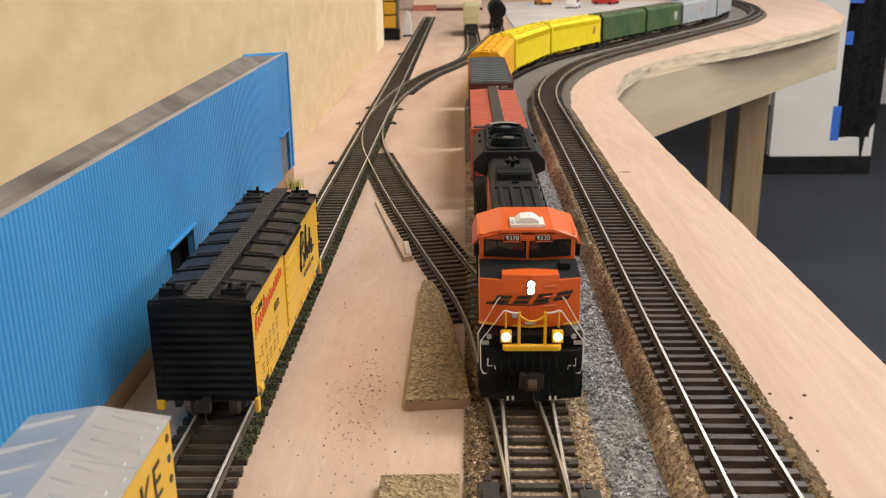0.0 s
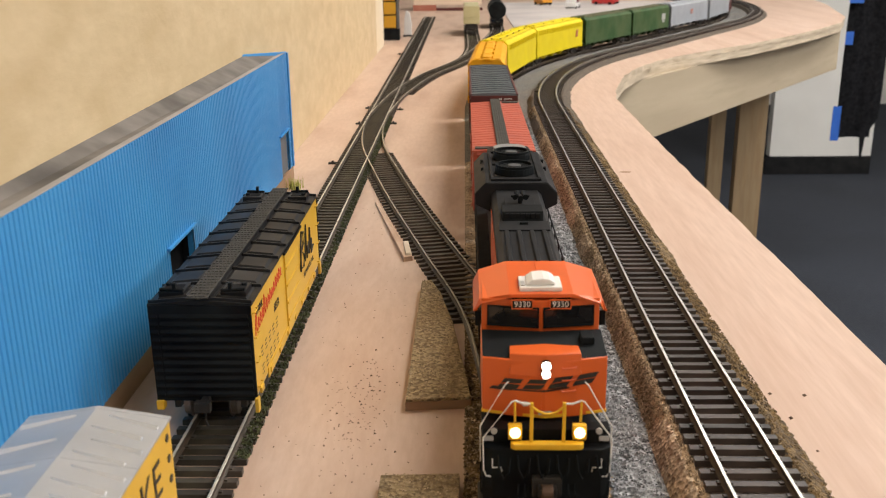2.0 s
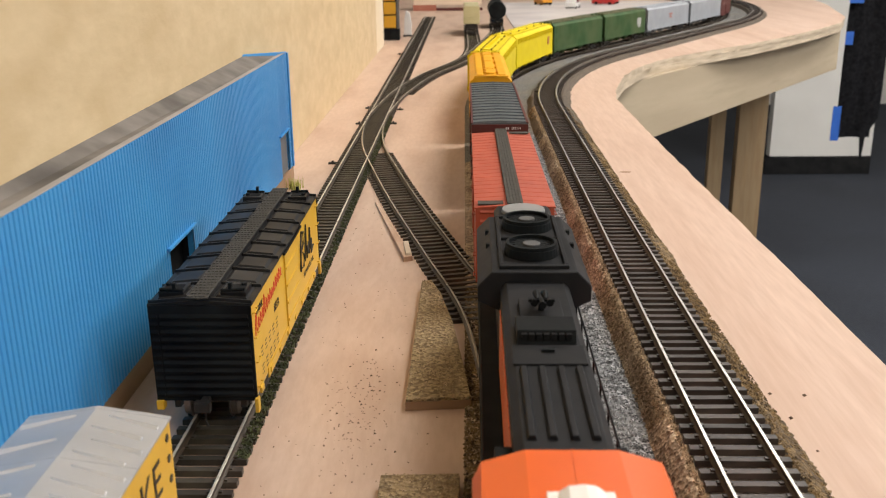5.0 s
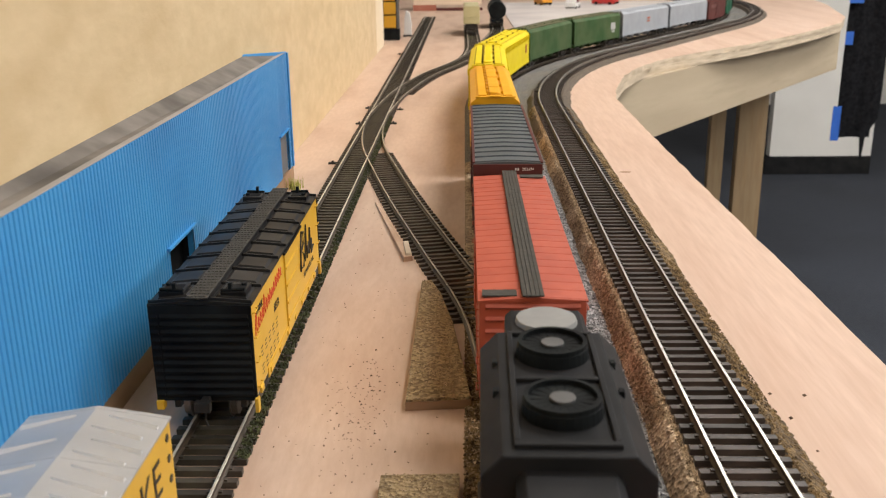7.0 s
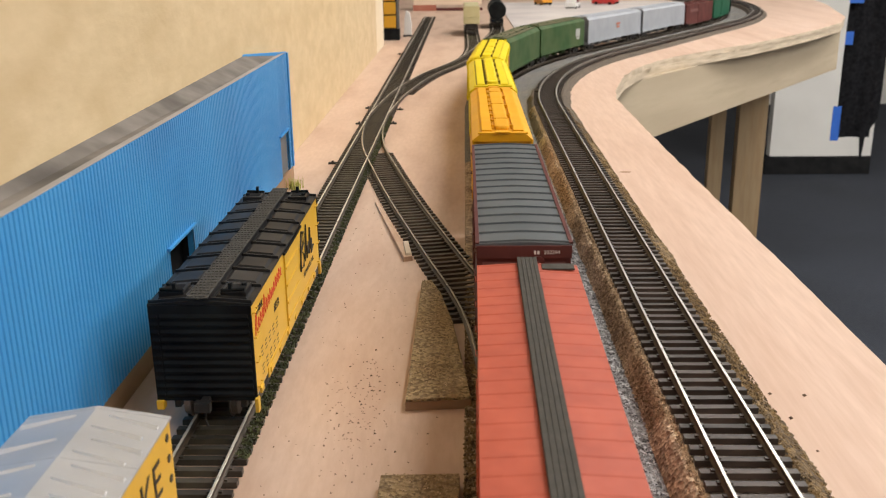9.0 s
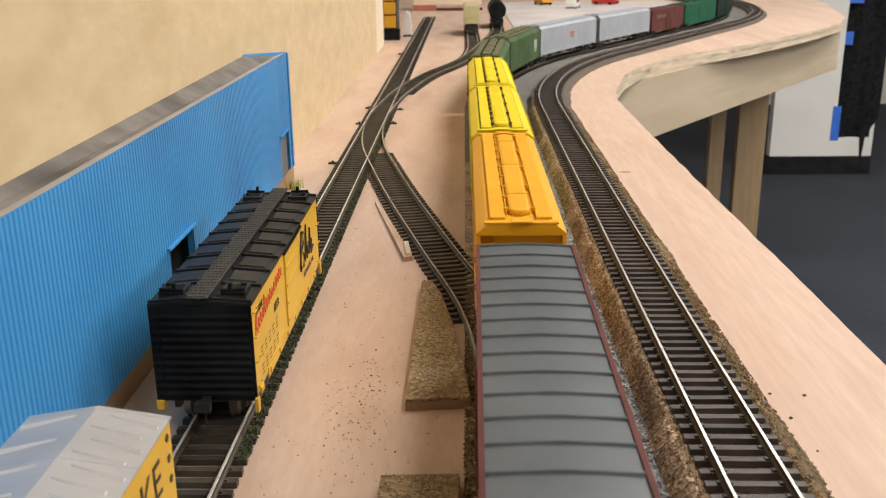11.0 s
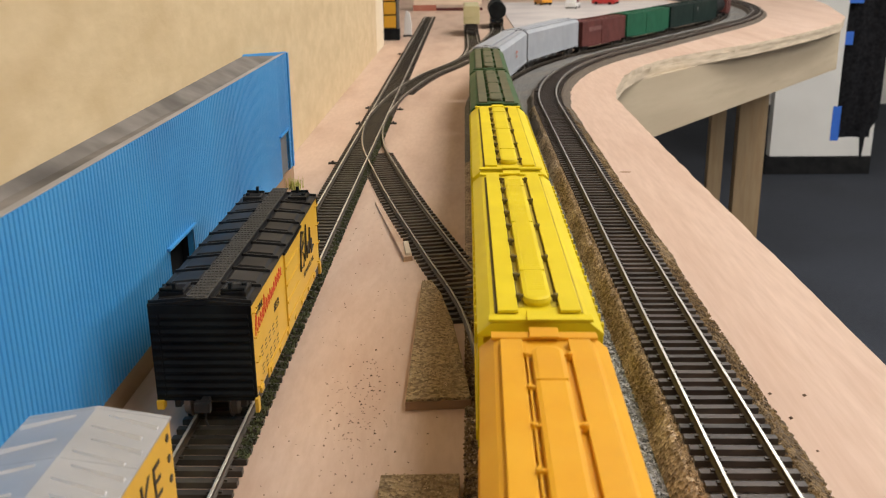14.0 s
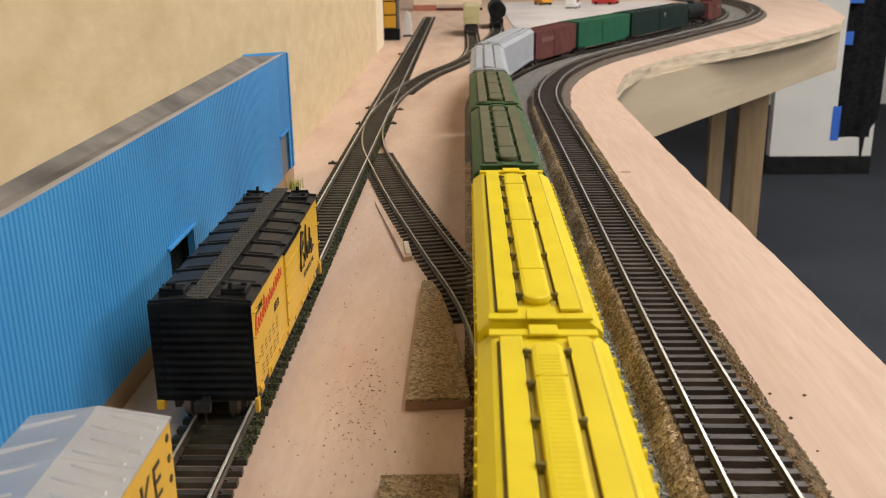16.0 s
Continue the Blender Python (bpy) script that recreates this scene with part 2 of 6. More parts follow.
AMBER = mat("amber_panel", (0.66, 0.34, 0.02), 0.45, col2=(0.72, 0.39, 0.03), scale=30)
TOY_ORANGE = mat("toy_orange", (0.72, 0.30, 0.02), 0.4, col2=(0.76, 0.34, 0.03), scale=40)
TOY_WHITE = mat("toy_white", (0.66, 0.64, 0.62), 0.4, col2=(0.72, 0.70, 0.67), scale=40)
TOY_RED = mat("toy_red", (0.50, 0.03, 0.03), 0.4, col2=(0.55, 0.05, 0.04), scale=40)
CRUMB = mat("debris", (0.06, 0.035, 0.022), 0.9, col2=(0.16, 0.10, 0.06), scale=400)
PANEL_GLOW = glow("lamp_diffuser", (1.0, 0.93, 0.84), 3.0)
LAMP_HOT = glow("lit_headlight", (1.0, 0.94, 0.82), 14.0)
LAMP_WARM = glow("lit_ditch_light", (1.0, 0.82, 0.46), 6.0)


# ---------------------------------------------------------------- mesh helpers
class Shape:
    """Gathers faces in millimetres; built() makes the mesh in metres."""

    def __init__(self):
        self.v, self.f = [], []

    def add(self, verts, faces):
        n = len(self.v)
        self.v += [tuple(p) for p in verts]
        self.f += [tuple(i + n for i in f) for f in faces]
        return self

    def box(self, x0, x1, y0, y1, z0, z1):
        vs = [(x0, y0, z0), (x1, y0, z0), (x1, y1, z0), (x0, y1, z0), (x0, y0, z1), (x1, y0, z1), (x1, y1, z1), (x0, y1, z1)]
        return self.add(vs, [(0, 3, 2, 1), (4, 5, 6, 7), (0, 1, 5, 4), (1, 2, 6, 5), (2, 3, 7, 6), (3, 0, 4, 7)])

    def prism(self, profile, axis, a, b):
        """A closed outline of (p, q), swept from a to b along the axis; x: (y, z), y: (x, z), z: (x, y)."""
        def at(p, q, s):
            return {"x": (s, p, q), "y": (p, s, q), "z": (p, q, s)}[axis]
        n = len(profile)
        vs = [at(p, q, a) for p, q in profile] + [at(p, q, b) for p, q in profile]
        fs = [(i, (i + 1) % n, (i + 1) % n + n, i + n) for i in range(n)]
        return self.add(vs, fs + [tuple(range(n))[::-1], tuple(range(n, 2 * n))])

    def cyl(self, axis, c, r, a, b, n=16, r2=None):
        r2 = r if r2 is None else r2
        pts = [(math.cos(2 * math.pi * i / n), math.sin(2 * math.pi * i / n)) for i in range(n)]

        def at(p, q, s):
            return {"x": (s, p, q), "y": (p, s, q), "z": (p, q, s)}[axis]
        vs = [at(c[0] + r * p, c[1] + r * q, a) for p, q in pts] + [at(c[0] + r2 * p, c[1] + r2 * q, b) for p, q in pts]
        fs = [(i, (i + 1) % n, (i + 1) % n + n, i + n) for i in range(n)]
        return self.add(vs, fs + [tuple(range(n))[::-1], tuple(range(n, 2 * n))])

    def tube(self, pts, r, n=6):
        """A round wire through the points."""
        pts = [Vector(p) for p in pts]
        rings = []
        for i, p in enumerate(pts):
            d = (pts[min(i + 1, len(pts) - 1)] - pts[max(i - 1, 0)]).normalized()
            up = Vector((0, 0, 1)) if abs(d.z) < 0.9 else Vector((1, 0, 0))
            a = d.cross(up).normalized()
            b = a.cross(d)
            rings.append([p + r * (math.cos(2 * math.pi * k / n) * a + math.sin(2 * math.pi * k / n) * b) for k in range(n)])
        vs = [q for ring in rings for q in ring]
        fs = [(i * n + k, i * n + (k + 1) % n, (i + 1) * n + (k + 1) % n, (i + 1) * n + k) for i in range(len(pts) - 1) for k in range(n)]
        return self.add(vs, fs + [tuple(range(n))[::-1], tuple(range(len(vs) - n, len(vs)))])

    def grid(self, rows):
        """A sheet through equal rows of points."""
        m = len(rows[0])
        vs = [p for row in rows for p in row]
        return self.add(vs, [(i * m + k, i * m + k + 1, (i + 1) * m + k + 1, (i + 1) * m + k) for i in range(len(rows) - 1) for k in range(m - 1)])

    def mesh(self, name, bevel=0.0, smooth=False):
        me = bpy.data.meshes.new(name)
        me.from_pydata([(x * MM, y * MM, z * MM) for x, y, z in self.v], [], self.f)
        bm = bmesh.new()
        bm.from_mesh(me)
        bmesh.ops.recalc_face_normals(bm, faces=bm.faces)
        if bevel:
            edges = [e for e in bm.edges if len(e.link_faces) == 2 and e.calc_face_angle() > 0.6]
            bmesh.ops.bevel(bm, geom=edges, offset=bevel * MM, segments=2, profile=0.6, affect="EDGES", clamp_overlap=True)
        bm.to_mesh(me)
        bm.free()
        if smooth:
            for p in me.polygons:
                p.use_smooth = True
        return me


def part(name, shape, material, parent=None, label="", bevel=0.0, smooth=False, at=None):
    """One mesh object, under a thing or a part of it."""
    ob = new(name, shape.mesh(name, bevel, smooth) if isinstance(shape, Shape) else shape)
    if material and not ob.data.materials:
        ob.data.materials.append(material)
    if parent:
        ob.parent = parent
    if at:
        ob.location = [a * MM for a in at]
    return tagged(ob, label)


def thing(name, label, category, group="", kind="", at=(0, 0, 0), rz=0.0):
    ob = new(name)
    ob.empty_display_size = 0.01
    ob.matrix_basis = pose(at[0] * MM, at[1] * MM, at[2] * MM, 0, 0, rz)
    return tagged(ob, label, category, group, kind)


def lettering(name, text, size, material, parent, m, depth=0.06, label="", spacing=1.0):
    """Raised letters of the built-in font; m is their pose in the parent's space, with millimetre places."""
    cu = bpy.data.curves.new(name, "FONT")
    cu.body, cu.size, cu.extrude, cu.align_x, cu.align_y = text, size * MM, depth * MM, "CENTER", "CENTER"
    cu.space_character = spacing
    tmp = bpy.data.objects.new(name, cu)
    scene.collection.objects.link(tmp)
    bpy.context.view_layer.update()
    me = bpy.data.meshes.new_from_object(tmp.evaluated_get(bpy.context.evaluated_depsgraph_get()))
    bpy.data.objects.remove(tmp)
    me.materials.clear()
    me.materials.append(material)
    ob = new(name, me)
    ob.parent = parent
    ob.matrix_basis = m
    return tagged(ob, label)


# ---------------------------------------------------------------- track plan
class Path:
    """A centre line in plan: points every 2 mm with heading (0 is straight away from the eye, positive to the right)."""

    def __init__(self, x, y, heading=0.0):
        self.p = [(x, y, heading)]

    def run(self, length, turn=0.0):
        n = max(1, int(length / 2))
        x, y, h = self.p[-1]
        for i in range(n):
            h2 = h + radians(turn) / n
            hm = (h + h2) / 2
            x, y, h = x + length / n * math.sin(hm), y + length / n * math.cos(hm), h2
            self.p.append((x, y, h))
        return self.done()

    def arc(self, radius, turn):
        return self.run(radius * abs(radians(turn)), turn)

    def spline(self, pts):
        pts = [Vector(p) for p in pts]
        ext = [2 * pts[0] - pts[1]] + pts + [2 * pts[-1] - pts[-2]]
        out = []
        for i in range(1, len(ext) - 2):
            a, b, c, d = ext[i - 1:i + 3]
            n = max(2, int((c - b).length / 2))
            for k in range(n):
                t = k / n
                out.append(0.5 * ((2 * b) + (c - a) * t + (2 * a - 5 * b + 4 * c - d) * t * t + (3 * b - a - 3 * c + d) * t ** 3))
        out.append(pts[-1])
        self.p = []
        for i, q in enumerate(out):
            d = out[min(i + 1, len(out) - 1)] - out[max(i - 1, 0)]
            self.p.append((q.x, q.y, math.atan2(d.x, d.y)))
        return self.done()

    def done(self):
        a = np.array(self.p)
        self.s = np.concatenate([[0], np.cumsum(np.hypot(np.diff(a[:, 0]), np.diff(a[:, 1])))])
        self.a = a
        self.length = float(self.s[-1])
        return self

    def at(self, s, off=0.0):
        """Place and heading at s, off millimetres to the right."""
        x, y, h = (float(np.interp(s, self.s, self.a[:, k])) for k in range(3))
        if s < 0:
            y += s
        return x + off * math.cos(h), y - off * math.sin(h), h


# the running track of the train begins under the eye: its s is the distance from the eye
TRAIN = Path(17.28, 0, 0.024).run(360, -1.375).run(580).arc(1000, 31).run(560).arc(1500, -31).arc(1200, -90).run(1500)
MAIN = Path(80.5, 0).run(880).arc(950, 31).run(545).arc(1650, -31).arc(1300, -70).run(400)
YARD = Path(-83.5, 0).run(2450)
SPUR = Path(0, 0).spline([(21.5, 215), (20.9, 245), (19.5, 265), (17.4, 290), (12.4, 345), (8.6, 377), (1.6, 413), (-13.4, 472), (-39, 578), (-60.5, 678), (-75, 755), (-82, 830), (-83.5, 900)])
BRANCH = Path(0, 0).spline([(-83.5, 850), (-82, 930), (-71, 1060), (-48, 1200), (-18, 1310), (3, 1400), (12, 1500), (14, 1620), (13, 1800), (12, 2050)])
STUB = Path(0, 0).spline([(0, 1385), (14, 1470), (32, 1600), (52, 1760), (64, 1900), (66, 2100)])
Z_TRAIN, Z_MAIN, Z_YARD = 4.0, 15.3, 4.6


# ---------------------------------------------------------------- the room
def room():
    def slab(name, b, material, label=""):
        ob = part(name, Shape().box(*b), material, None, label)
        return tagged(ob, label or name.replace("_", " "), "room", kind="structure")
    slab("floor", (-160, 5600, -2600, 7200, -1040, -1000), CARPET, "dark blue-grey carpet floor")
    slab("ceiling", (-160, 5600, -2600, 7200, 1700, 1760), CEIL, "white ceiling")
    slab("wall_south", (-160, 5600, -2700, -2600, -1000, 1700), WHITE, "white painted wall")
    slab("wall_east", (5600, 5700, -2600, 7200, -1000, 1700), WHITE, "white painted wall")
    slab("wall_north", (-1500, 5600, 7200, 7300, -1000, 1700), WHITE, "white painted wall")
    slab("wall_west", (-238, -160, -2600, 1640, -1000, 1700), WHITE, "white painted wall")
    slab("wall_west_far", (-1500, -1400, 1640, 7200, -1000, 1700), WHITE, "white painted wall")
    slab("wall_return", (-1500, -238, 1540, 1640, -1000, 1700), WHITE, "white painted wall")
    slab("floor_far", (-1500, -160, 1640, 7200, -1040, -1000), CARPET, "dark carpet floor")
    slab("ceiling_far", (-1500, -160, 1640, 7200, 1700, 1760), CEIL, "white ceiling")
    board = part("backdrop_board", Shape().box(-158, -138, -1500, 1500, -300, 1300), WALL_TAN, None, bevel=1.0)
    tagged(board, "tan fibreboard backdrop standing along the layout", "backdrop board", kind="structure")
    edge = part("trim", Shape().box(-160, -138.6, 1500.2, 1640, -300, 1300), PALE_TAN, None)
    tagged(edge, "pale tan end of the backdrop wall", "trim", kind="structure")
    for px, py, pw in PANELS:
        lamp = thing("ceiling_light", "flat white lit ceiling panel", "ceiling light", "ceiling lights", at=(px * 1000, py * 1000, 1664))
        part("diffuser", Shape().box(-590, 590, -290, 290, 4, 14), PANEL_GLOW, lamp, "glowing diffuser")
        frame_shape = Shape()
        for b in ((-620, 620, -320, -292), (-620, 620, 292, 320), (-620, -592, -292, 292), (592, 620, -292, 292)):
            frame_shape.box(*b, 2, 34)
        part("frame", frame_shape, WHITE, lamp, "white frame")
    # the white partition behind the table, on its black base
    wall = thing("partition", "white painted partition with a black base", "partition", kind="structure", at=(0, 4900, -1000))
    part("panel", Shape().box(1602, 2130, 0, 60, 95, 1900), WHITE, wall, bevel=2)
    part("baseboard", Shape().box(1580, 2130, -8, 60, 0, 92), BLACK_BASE, wall, "black base strip", bevel=2)


def offset_line(path, s0, s1, off, step=12):
    n = max(2, int((s1 - s0) / step))
    return [path.at(s0 + (s1 - s0) * i / n, off)[:2] for i in range(n + 1)]


EDGE = [(156, -300), (156, 300), (155, 600), (155, 800), (155.5, 900), (157, 965), (161, 1016), (175, 1081), (196, 1160), (225, 1238), (262, 1305),
        (304, 1366), (380, 1452), (457, 1536), (560, 1668), (658, 1801), (759, 1957), (825, 2110), (876, 2299), (945, 2540), (996, 2792), (1010, 3100), (980, 3500), (960, 4200)]


def slab_from(outline, z0, z1):
    s = Shape()
    n = len(outline)
    s.add([(x, y, z1) for x, y in outline] + [(x, y, z0) for x, y in outline],
          [tuple(range(n)), tuple(range(2 * n - 1, n - 1, -1))] + [(i, i + n, (i + 1) % n + n, (i + 1) % n) for i in range(n)])
    return s


def two_tone(ob, second):
    """Sides of a board take the edge material."""
    ob.data.materials.append(second)
    for p in ob.data.polygons:
        if abs(p.normal.z) < 0.5:
            p.material_index = 1
    return ob


def table():
    # one sheet of plywood carries everything; a second strip lies on it under the outer track
    rnd = random.Random(3)
    inset = [(x - 1.5, y) for x, y in EDGE]
    base = part("tabletop", slab_from([(-137.5, -300)] + inset + [(-700, 4200), (-700, 1641), (-137.5, 1641)], -12, 0), PLY)
    tagged(two_tone(base, PLY_EDGE), "bare plywood tabletop with a rough sawn edge", "tabletop", kind="structure")
    rough = []
    for (x0, y0), (x1, y1) in zip(EDGE, EDGE[1:]):
        n = max(1, int(math.hypot(x1 - x0, y1 - y0) / 14))
        for k in range(n):
            t = k / n
            j = rnd.uniform(-0.5, 0.5) + (rnd.uniform(-2.5, 1.5) if 960 < y0 < 1500 else 0)
            rough.append((x0 + (x1 - x0) * t + j, y0 + (y1 - y0) * t - j * 0.4))
    rough.append(EDGE[-1])
    inner = offset_line(MAIN, -300, 3900, -15, 20)
    inner = [(x, y) for x, y in inner if y < 4150]
    strip = part("plywood_strip", slab_from(rough + inner[::-1], 0.05, 6.2), PLY_PALE)
    tagged(two_tone(strip, PLY_EDGE), "pale plywood strip with a splintered edge", "plywood", kind="structure")
    # apron boards and posts under it
    for a, b in (((262, 1298), (790, 2038)),):
        d = Vector((b[0] - a[0], b[1] - a[1])).normalized()
        nrm = Vector((-d.y, d.x)) * 19
        a0 = Vector(a) - d * 240
        pts = [a0, Vector(b), Vector(b) + nrm, a0 + nrm]
        board = part("apron_board", slab_from([tuple(p) for p in pts], -97, -12.4), PINE, bevel=0.6)
        tagged(board, "pale pine board under the table edge", "board")
    for x, y, w, d, lab in ((540, 1762, 52, 25, "knotty pine post under the table"), (467, 1730, 27, 20, "narrow pine post under the table")):
        post = part("table_post", Shape().box(x - w / 2, x + w / 2, y, y + d, -1000, -12.4), POST, bevel=1.0)
        tagged(post, lab, "post", "posts under the table")
    for x, y in ((-120, 100), (120, -250), (-120, 1500)):
        post = part("table_post", Shape().box(x - 19, x + 19, y, y + 60, -1000, -12.4), POST, bevel=1.0)
        tagged(post, "pine post under the table", "post", "posts under the table")


def strip_mesh(path, s0, s1, profile, step, bumps, seed, across=1.2, calm=0.0):
    """Loose ground along a path: profile is (offset, height) points; it is cut fine and roughened."""
    offs = [profile[0][0]]
    for (a, _), (b, _) in zip(profile, profile[1:]):
        n = max(1, int(abs(b - a) / across))
        offs += [a + (b - a) * (k + 1) / n for k in range(n)]
    xs, zs = [p[0] for p in profile], [p[1] for p in profile]
    rows, n = [], int((s1 - s0) / step)
    for i in range(n + 1):
        s = s0 + (s1 - s0) * i / n
        row = []
        for k, o in enumerate(offs):
            wob = 2.2 * noise.noise((s * 0.03 + seed, o * 0.02, 0)) + 1.0 * noise.noise((s * 0.12 + seed, 3.1, 0))
            edge = 0.0 if k in (0, len(offs) - 1) else (0.25 if abs(o) < calm else 1.0)
            z = float(np.interp(o + wob * 0.8, xs, zs)) + edge * bumps * noise.noise((s * 0.45, o * 0.45, seed)) + edge * 0.35 * bumps * noise.noise((s * 1.3, o * 1.3, seed + 5))
            x, y, _ = path.at(s, o)
            row.append((x, y, z))
        rows.append(row)
    return Shape().grid(rows)


def grains(path, s0, s1, lo, hi, height, count, size, seed, dense=1.6):
    """Loose grains of ballast as small faceted stones."""
    rnd = random.Random(seed)
    s = Shape()
    for _ in range(count):
        u = s0 + (s1 - s0) * rnd.random() ** dense
        o = rnd.uniform(lo, hi)
        x, y, _ = path.at(u, o)
        r = size * rnd.uniform(0.5, 1.2)
        z = height(o) + r * 0.25
        pts = [(r, 0, 0), (-r * 0.8, r * 0.5, 0), (-r * 0.6, -r * 0.8, 0), (r * 0.2, r * 0.1, r * 0.8), (0, 0, -r * 0.6)]
        a = rnd.uniform(0, 6.28)
        ca, sa = math.cos(a), math.sin(a)
        s.add([(x + px * ca - py * sa, y + px * sa + py * ca, z + pz) for px, py, pz in pts],
              [(0, 1, 3), (1, 2, 3), (2, 0, 3), (1, 0, 4), (2, 1, 4), (0, 2, 4)])
    return s


def ground():
    # raised roadbed of the outer track
    prof = [(-21.4, 1.2), (-19.4, 4.4), (-17.4, 8.4), (-15.9, 10.6), (-14.8, 10.9), (-13.5, 9.8), (13.5, 9.8), (14.8, 10.8), (17.0, 9.8), (20.5, 7.4), (22.8, 6.3), (25.0, 5.4)]
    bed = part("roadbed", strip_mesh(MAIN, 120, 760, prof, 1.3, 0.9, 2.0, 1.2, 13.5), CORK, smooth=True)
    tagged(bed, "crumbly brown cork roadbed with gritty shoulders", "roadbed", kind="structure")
    # the right shoulder takes the darker cork instead
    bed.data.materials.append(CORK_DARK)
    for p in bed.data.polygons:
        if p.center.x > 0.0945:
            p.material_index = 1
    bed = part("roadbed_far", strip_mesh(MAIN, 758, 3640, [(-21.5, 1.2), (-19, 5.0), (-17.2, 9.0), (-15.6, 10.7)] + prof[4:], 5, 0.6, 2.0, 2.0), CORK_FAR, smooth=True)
    tagged(bed, "brown cork roadbed round the curve", "roadbed", kind="structure")
    # low ballast of the train's track
    low = [(-22, 0.15), (-19.5, 1.3), (-15, 1.0), (-13.5, 0.1), (13.5, 0.1), (15, 1.0), (21, 1.3), (25.5, 0.7)]
    bed = part("ballast", strip_mesh(TRAIN, 120, 700, low, 1.3, 0.7, 9.0, 1.2, 13.5), CORK, smooth=True)
    tagged(bed, "sandy brown ballast under the low track", "ballast", kind="structure")
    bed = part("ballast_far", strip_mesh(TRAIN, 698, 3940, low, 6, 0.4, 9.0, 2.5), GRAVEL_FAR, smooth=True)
    tagged(bed, "grey ballast round the curve", "ballast", kind="structure")
    grey = [(-40, 0.3), (-36.5, 1.8), (-31, 2.6), (-26, 2.5), (-19.5, 2.3)]
    bed = part("gravel", strip_mesh(MAIN, 120, 800, grey, 1.3, 0.8, 14.0), GRAVEL, smooth=True)
    tagged(bed, "grey gravel strip between the tracks", "gravel", kind="structure")
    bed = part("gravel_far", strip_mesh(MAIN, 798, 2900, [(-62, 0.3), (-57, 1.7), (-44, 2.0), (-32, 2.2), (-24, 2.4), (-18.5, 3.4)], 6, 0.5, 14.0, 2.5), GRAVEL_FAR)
    tagged(bed, "grey gravel strip round the curve", "gravel", kind="structure")
    ob = part("gravel_grains", grains(MAIN, 150, 900, -39, -19.8, lambda o: float(np.interp(o, [-40, -36.5, -31, -26, -19.5], [0.6, 1.8, 2.6, 2.5, 2.3])), 17500, 0.55, 1), GRAVEL_STONE)
    tagged(ob, "loose grey gravel grains", "gravel", kind="stuff")
    ob = part("ballast_grains", grains(MAIN, 150, 900, -20.6, -14.5, lambda o: float(np.interp(o, [-21.4, -19.4, -17.4, -15.9, -14], [1.2, 4.4, 8.4, 10.6, 11.0])), 12500, 0.5, 2), SOIL_STONE)
    tagged(ob, "loose brown ballast grains", "ballast", kind="stuff")
    ob = part("ballast_grains", grains(MAIN, 150, 900, 14.3, 22.9, lambda o: float(np.interp(o, [14, 17, 20.5, 23.5, 25], [11.0, 9.8, 7.4, 6.3, 6.2])), 12500, 0.5, 3), DARK_STONE)
    tagged(ob, "loose brown ballast grains", "ballast", kind="stuff")
    ob = part("ballast_grains", grains(MAIN, 150, 900, -17.2, -14.2, lambda o: float(np.interp(o, [-17.4, -15.9, -14], [8.6, 10.7, 11.0])), 5000, 0.55, 6), SAND_STONE)
    tagged(ob, "pale sandy grains along the roadbed crest", "ballast", kind="stuff")
    ob = part("ballast_grains", grains(TRAIN, 150, 800, 13.5, 25, lambda o: 1.2, 9000, 0.55, 4), SAND_STONE)
    tagged(ob, "loose brown ballast grains", "ballast", kind="stuff")
    ob = part("ballast_grains", grains(TRAIN, 150, 420, -22, -14, lambda o: 1.2, 6500, 0.55, 5), DARK_STONE)
    tagged(ob, "loose dark ballast grains beside the low track", "ballast", kind="stuff")
    ob = part("moss_crumbs", grains(YARD, 262, 900, 9.6, 14.3, lambda o: 1.9, 2600, 0.85, 7, 1.2), MOSS)
    tagged(ob, "dull green foam crumbs along the yard ties", "moss", kind="stuff")
    # cork pads with sanded tops
    for name, outline, z in (("cork_pad", [(-21.5, 298), (1.8, 300), (-2, 338), (-5.4, 370), (-11.5, 406), (-16.5, 424), (-21, 422)], 4.6),
                             ("cork_pad", [(-26, 120), (-2.5, 120), (-2, 250), (-26, 249)], 4.4)):
        pad = thing(name, "thick cork pad with a gritty top lying on the plywood", "cork pad", "cork pads")
        part("backing", slab_from(outline, 0.05, z - 1.2), BROWN_WOOD, pad, "brown wooden backing", bevel=0.2)
        cx, cy = sum(p[0] for p in outline) / len(outline), sum(p[1] for p in outline) / len(outline)
        part("cork_layer", slab_from([(cx + (x - cx) * 0.99, cy + (y - cy) * 0.996) for x, y in outline], z - 1.18, z), CORK_PAD, pad, bevel=0.35)
        rnd, g = random.Random(int(z * 10)), Shape()
        x0, x1, y0, y1 = min(p[0] for p in outline), max(p[0] for p in outline), min(p[1] for p in outline), max(p[1] for p in outline)
        for _ in range(2600):
            x, y, r = rnd.uniform(x0 + 0.6, x1 - 0.6), rnd.uniform(y0 + 0.6, y1 - 0.6), rnd.uniform(0.2, 0.5)
            edge = np.interp(y, [300, 338, 370, 406, 424], [1.8, -2, -5.4, -11.5, -16.5]) if y > 290 else x1
            if x < edge - 0.8 and not (y > 290 and y < 312 + 6 * math.sin(x)):
                g.add([(x + r, y, z - 0.1), (x - r * 0.7, y + r, z - 0.1), (x - r * 0.6, y - r, z - 0.1), (x, y, z + r * 0.55)], [(0, 1, 3), (1, 2, 3), (2, 0, 3), (2, 1, 0)])
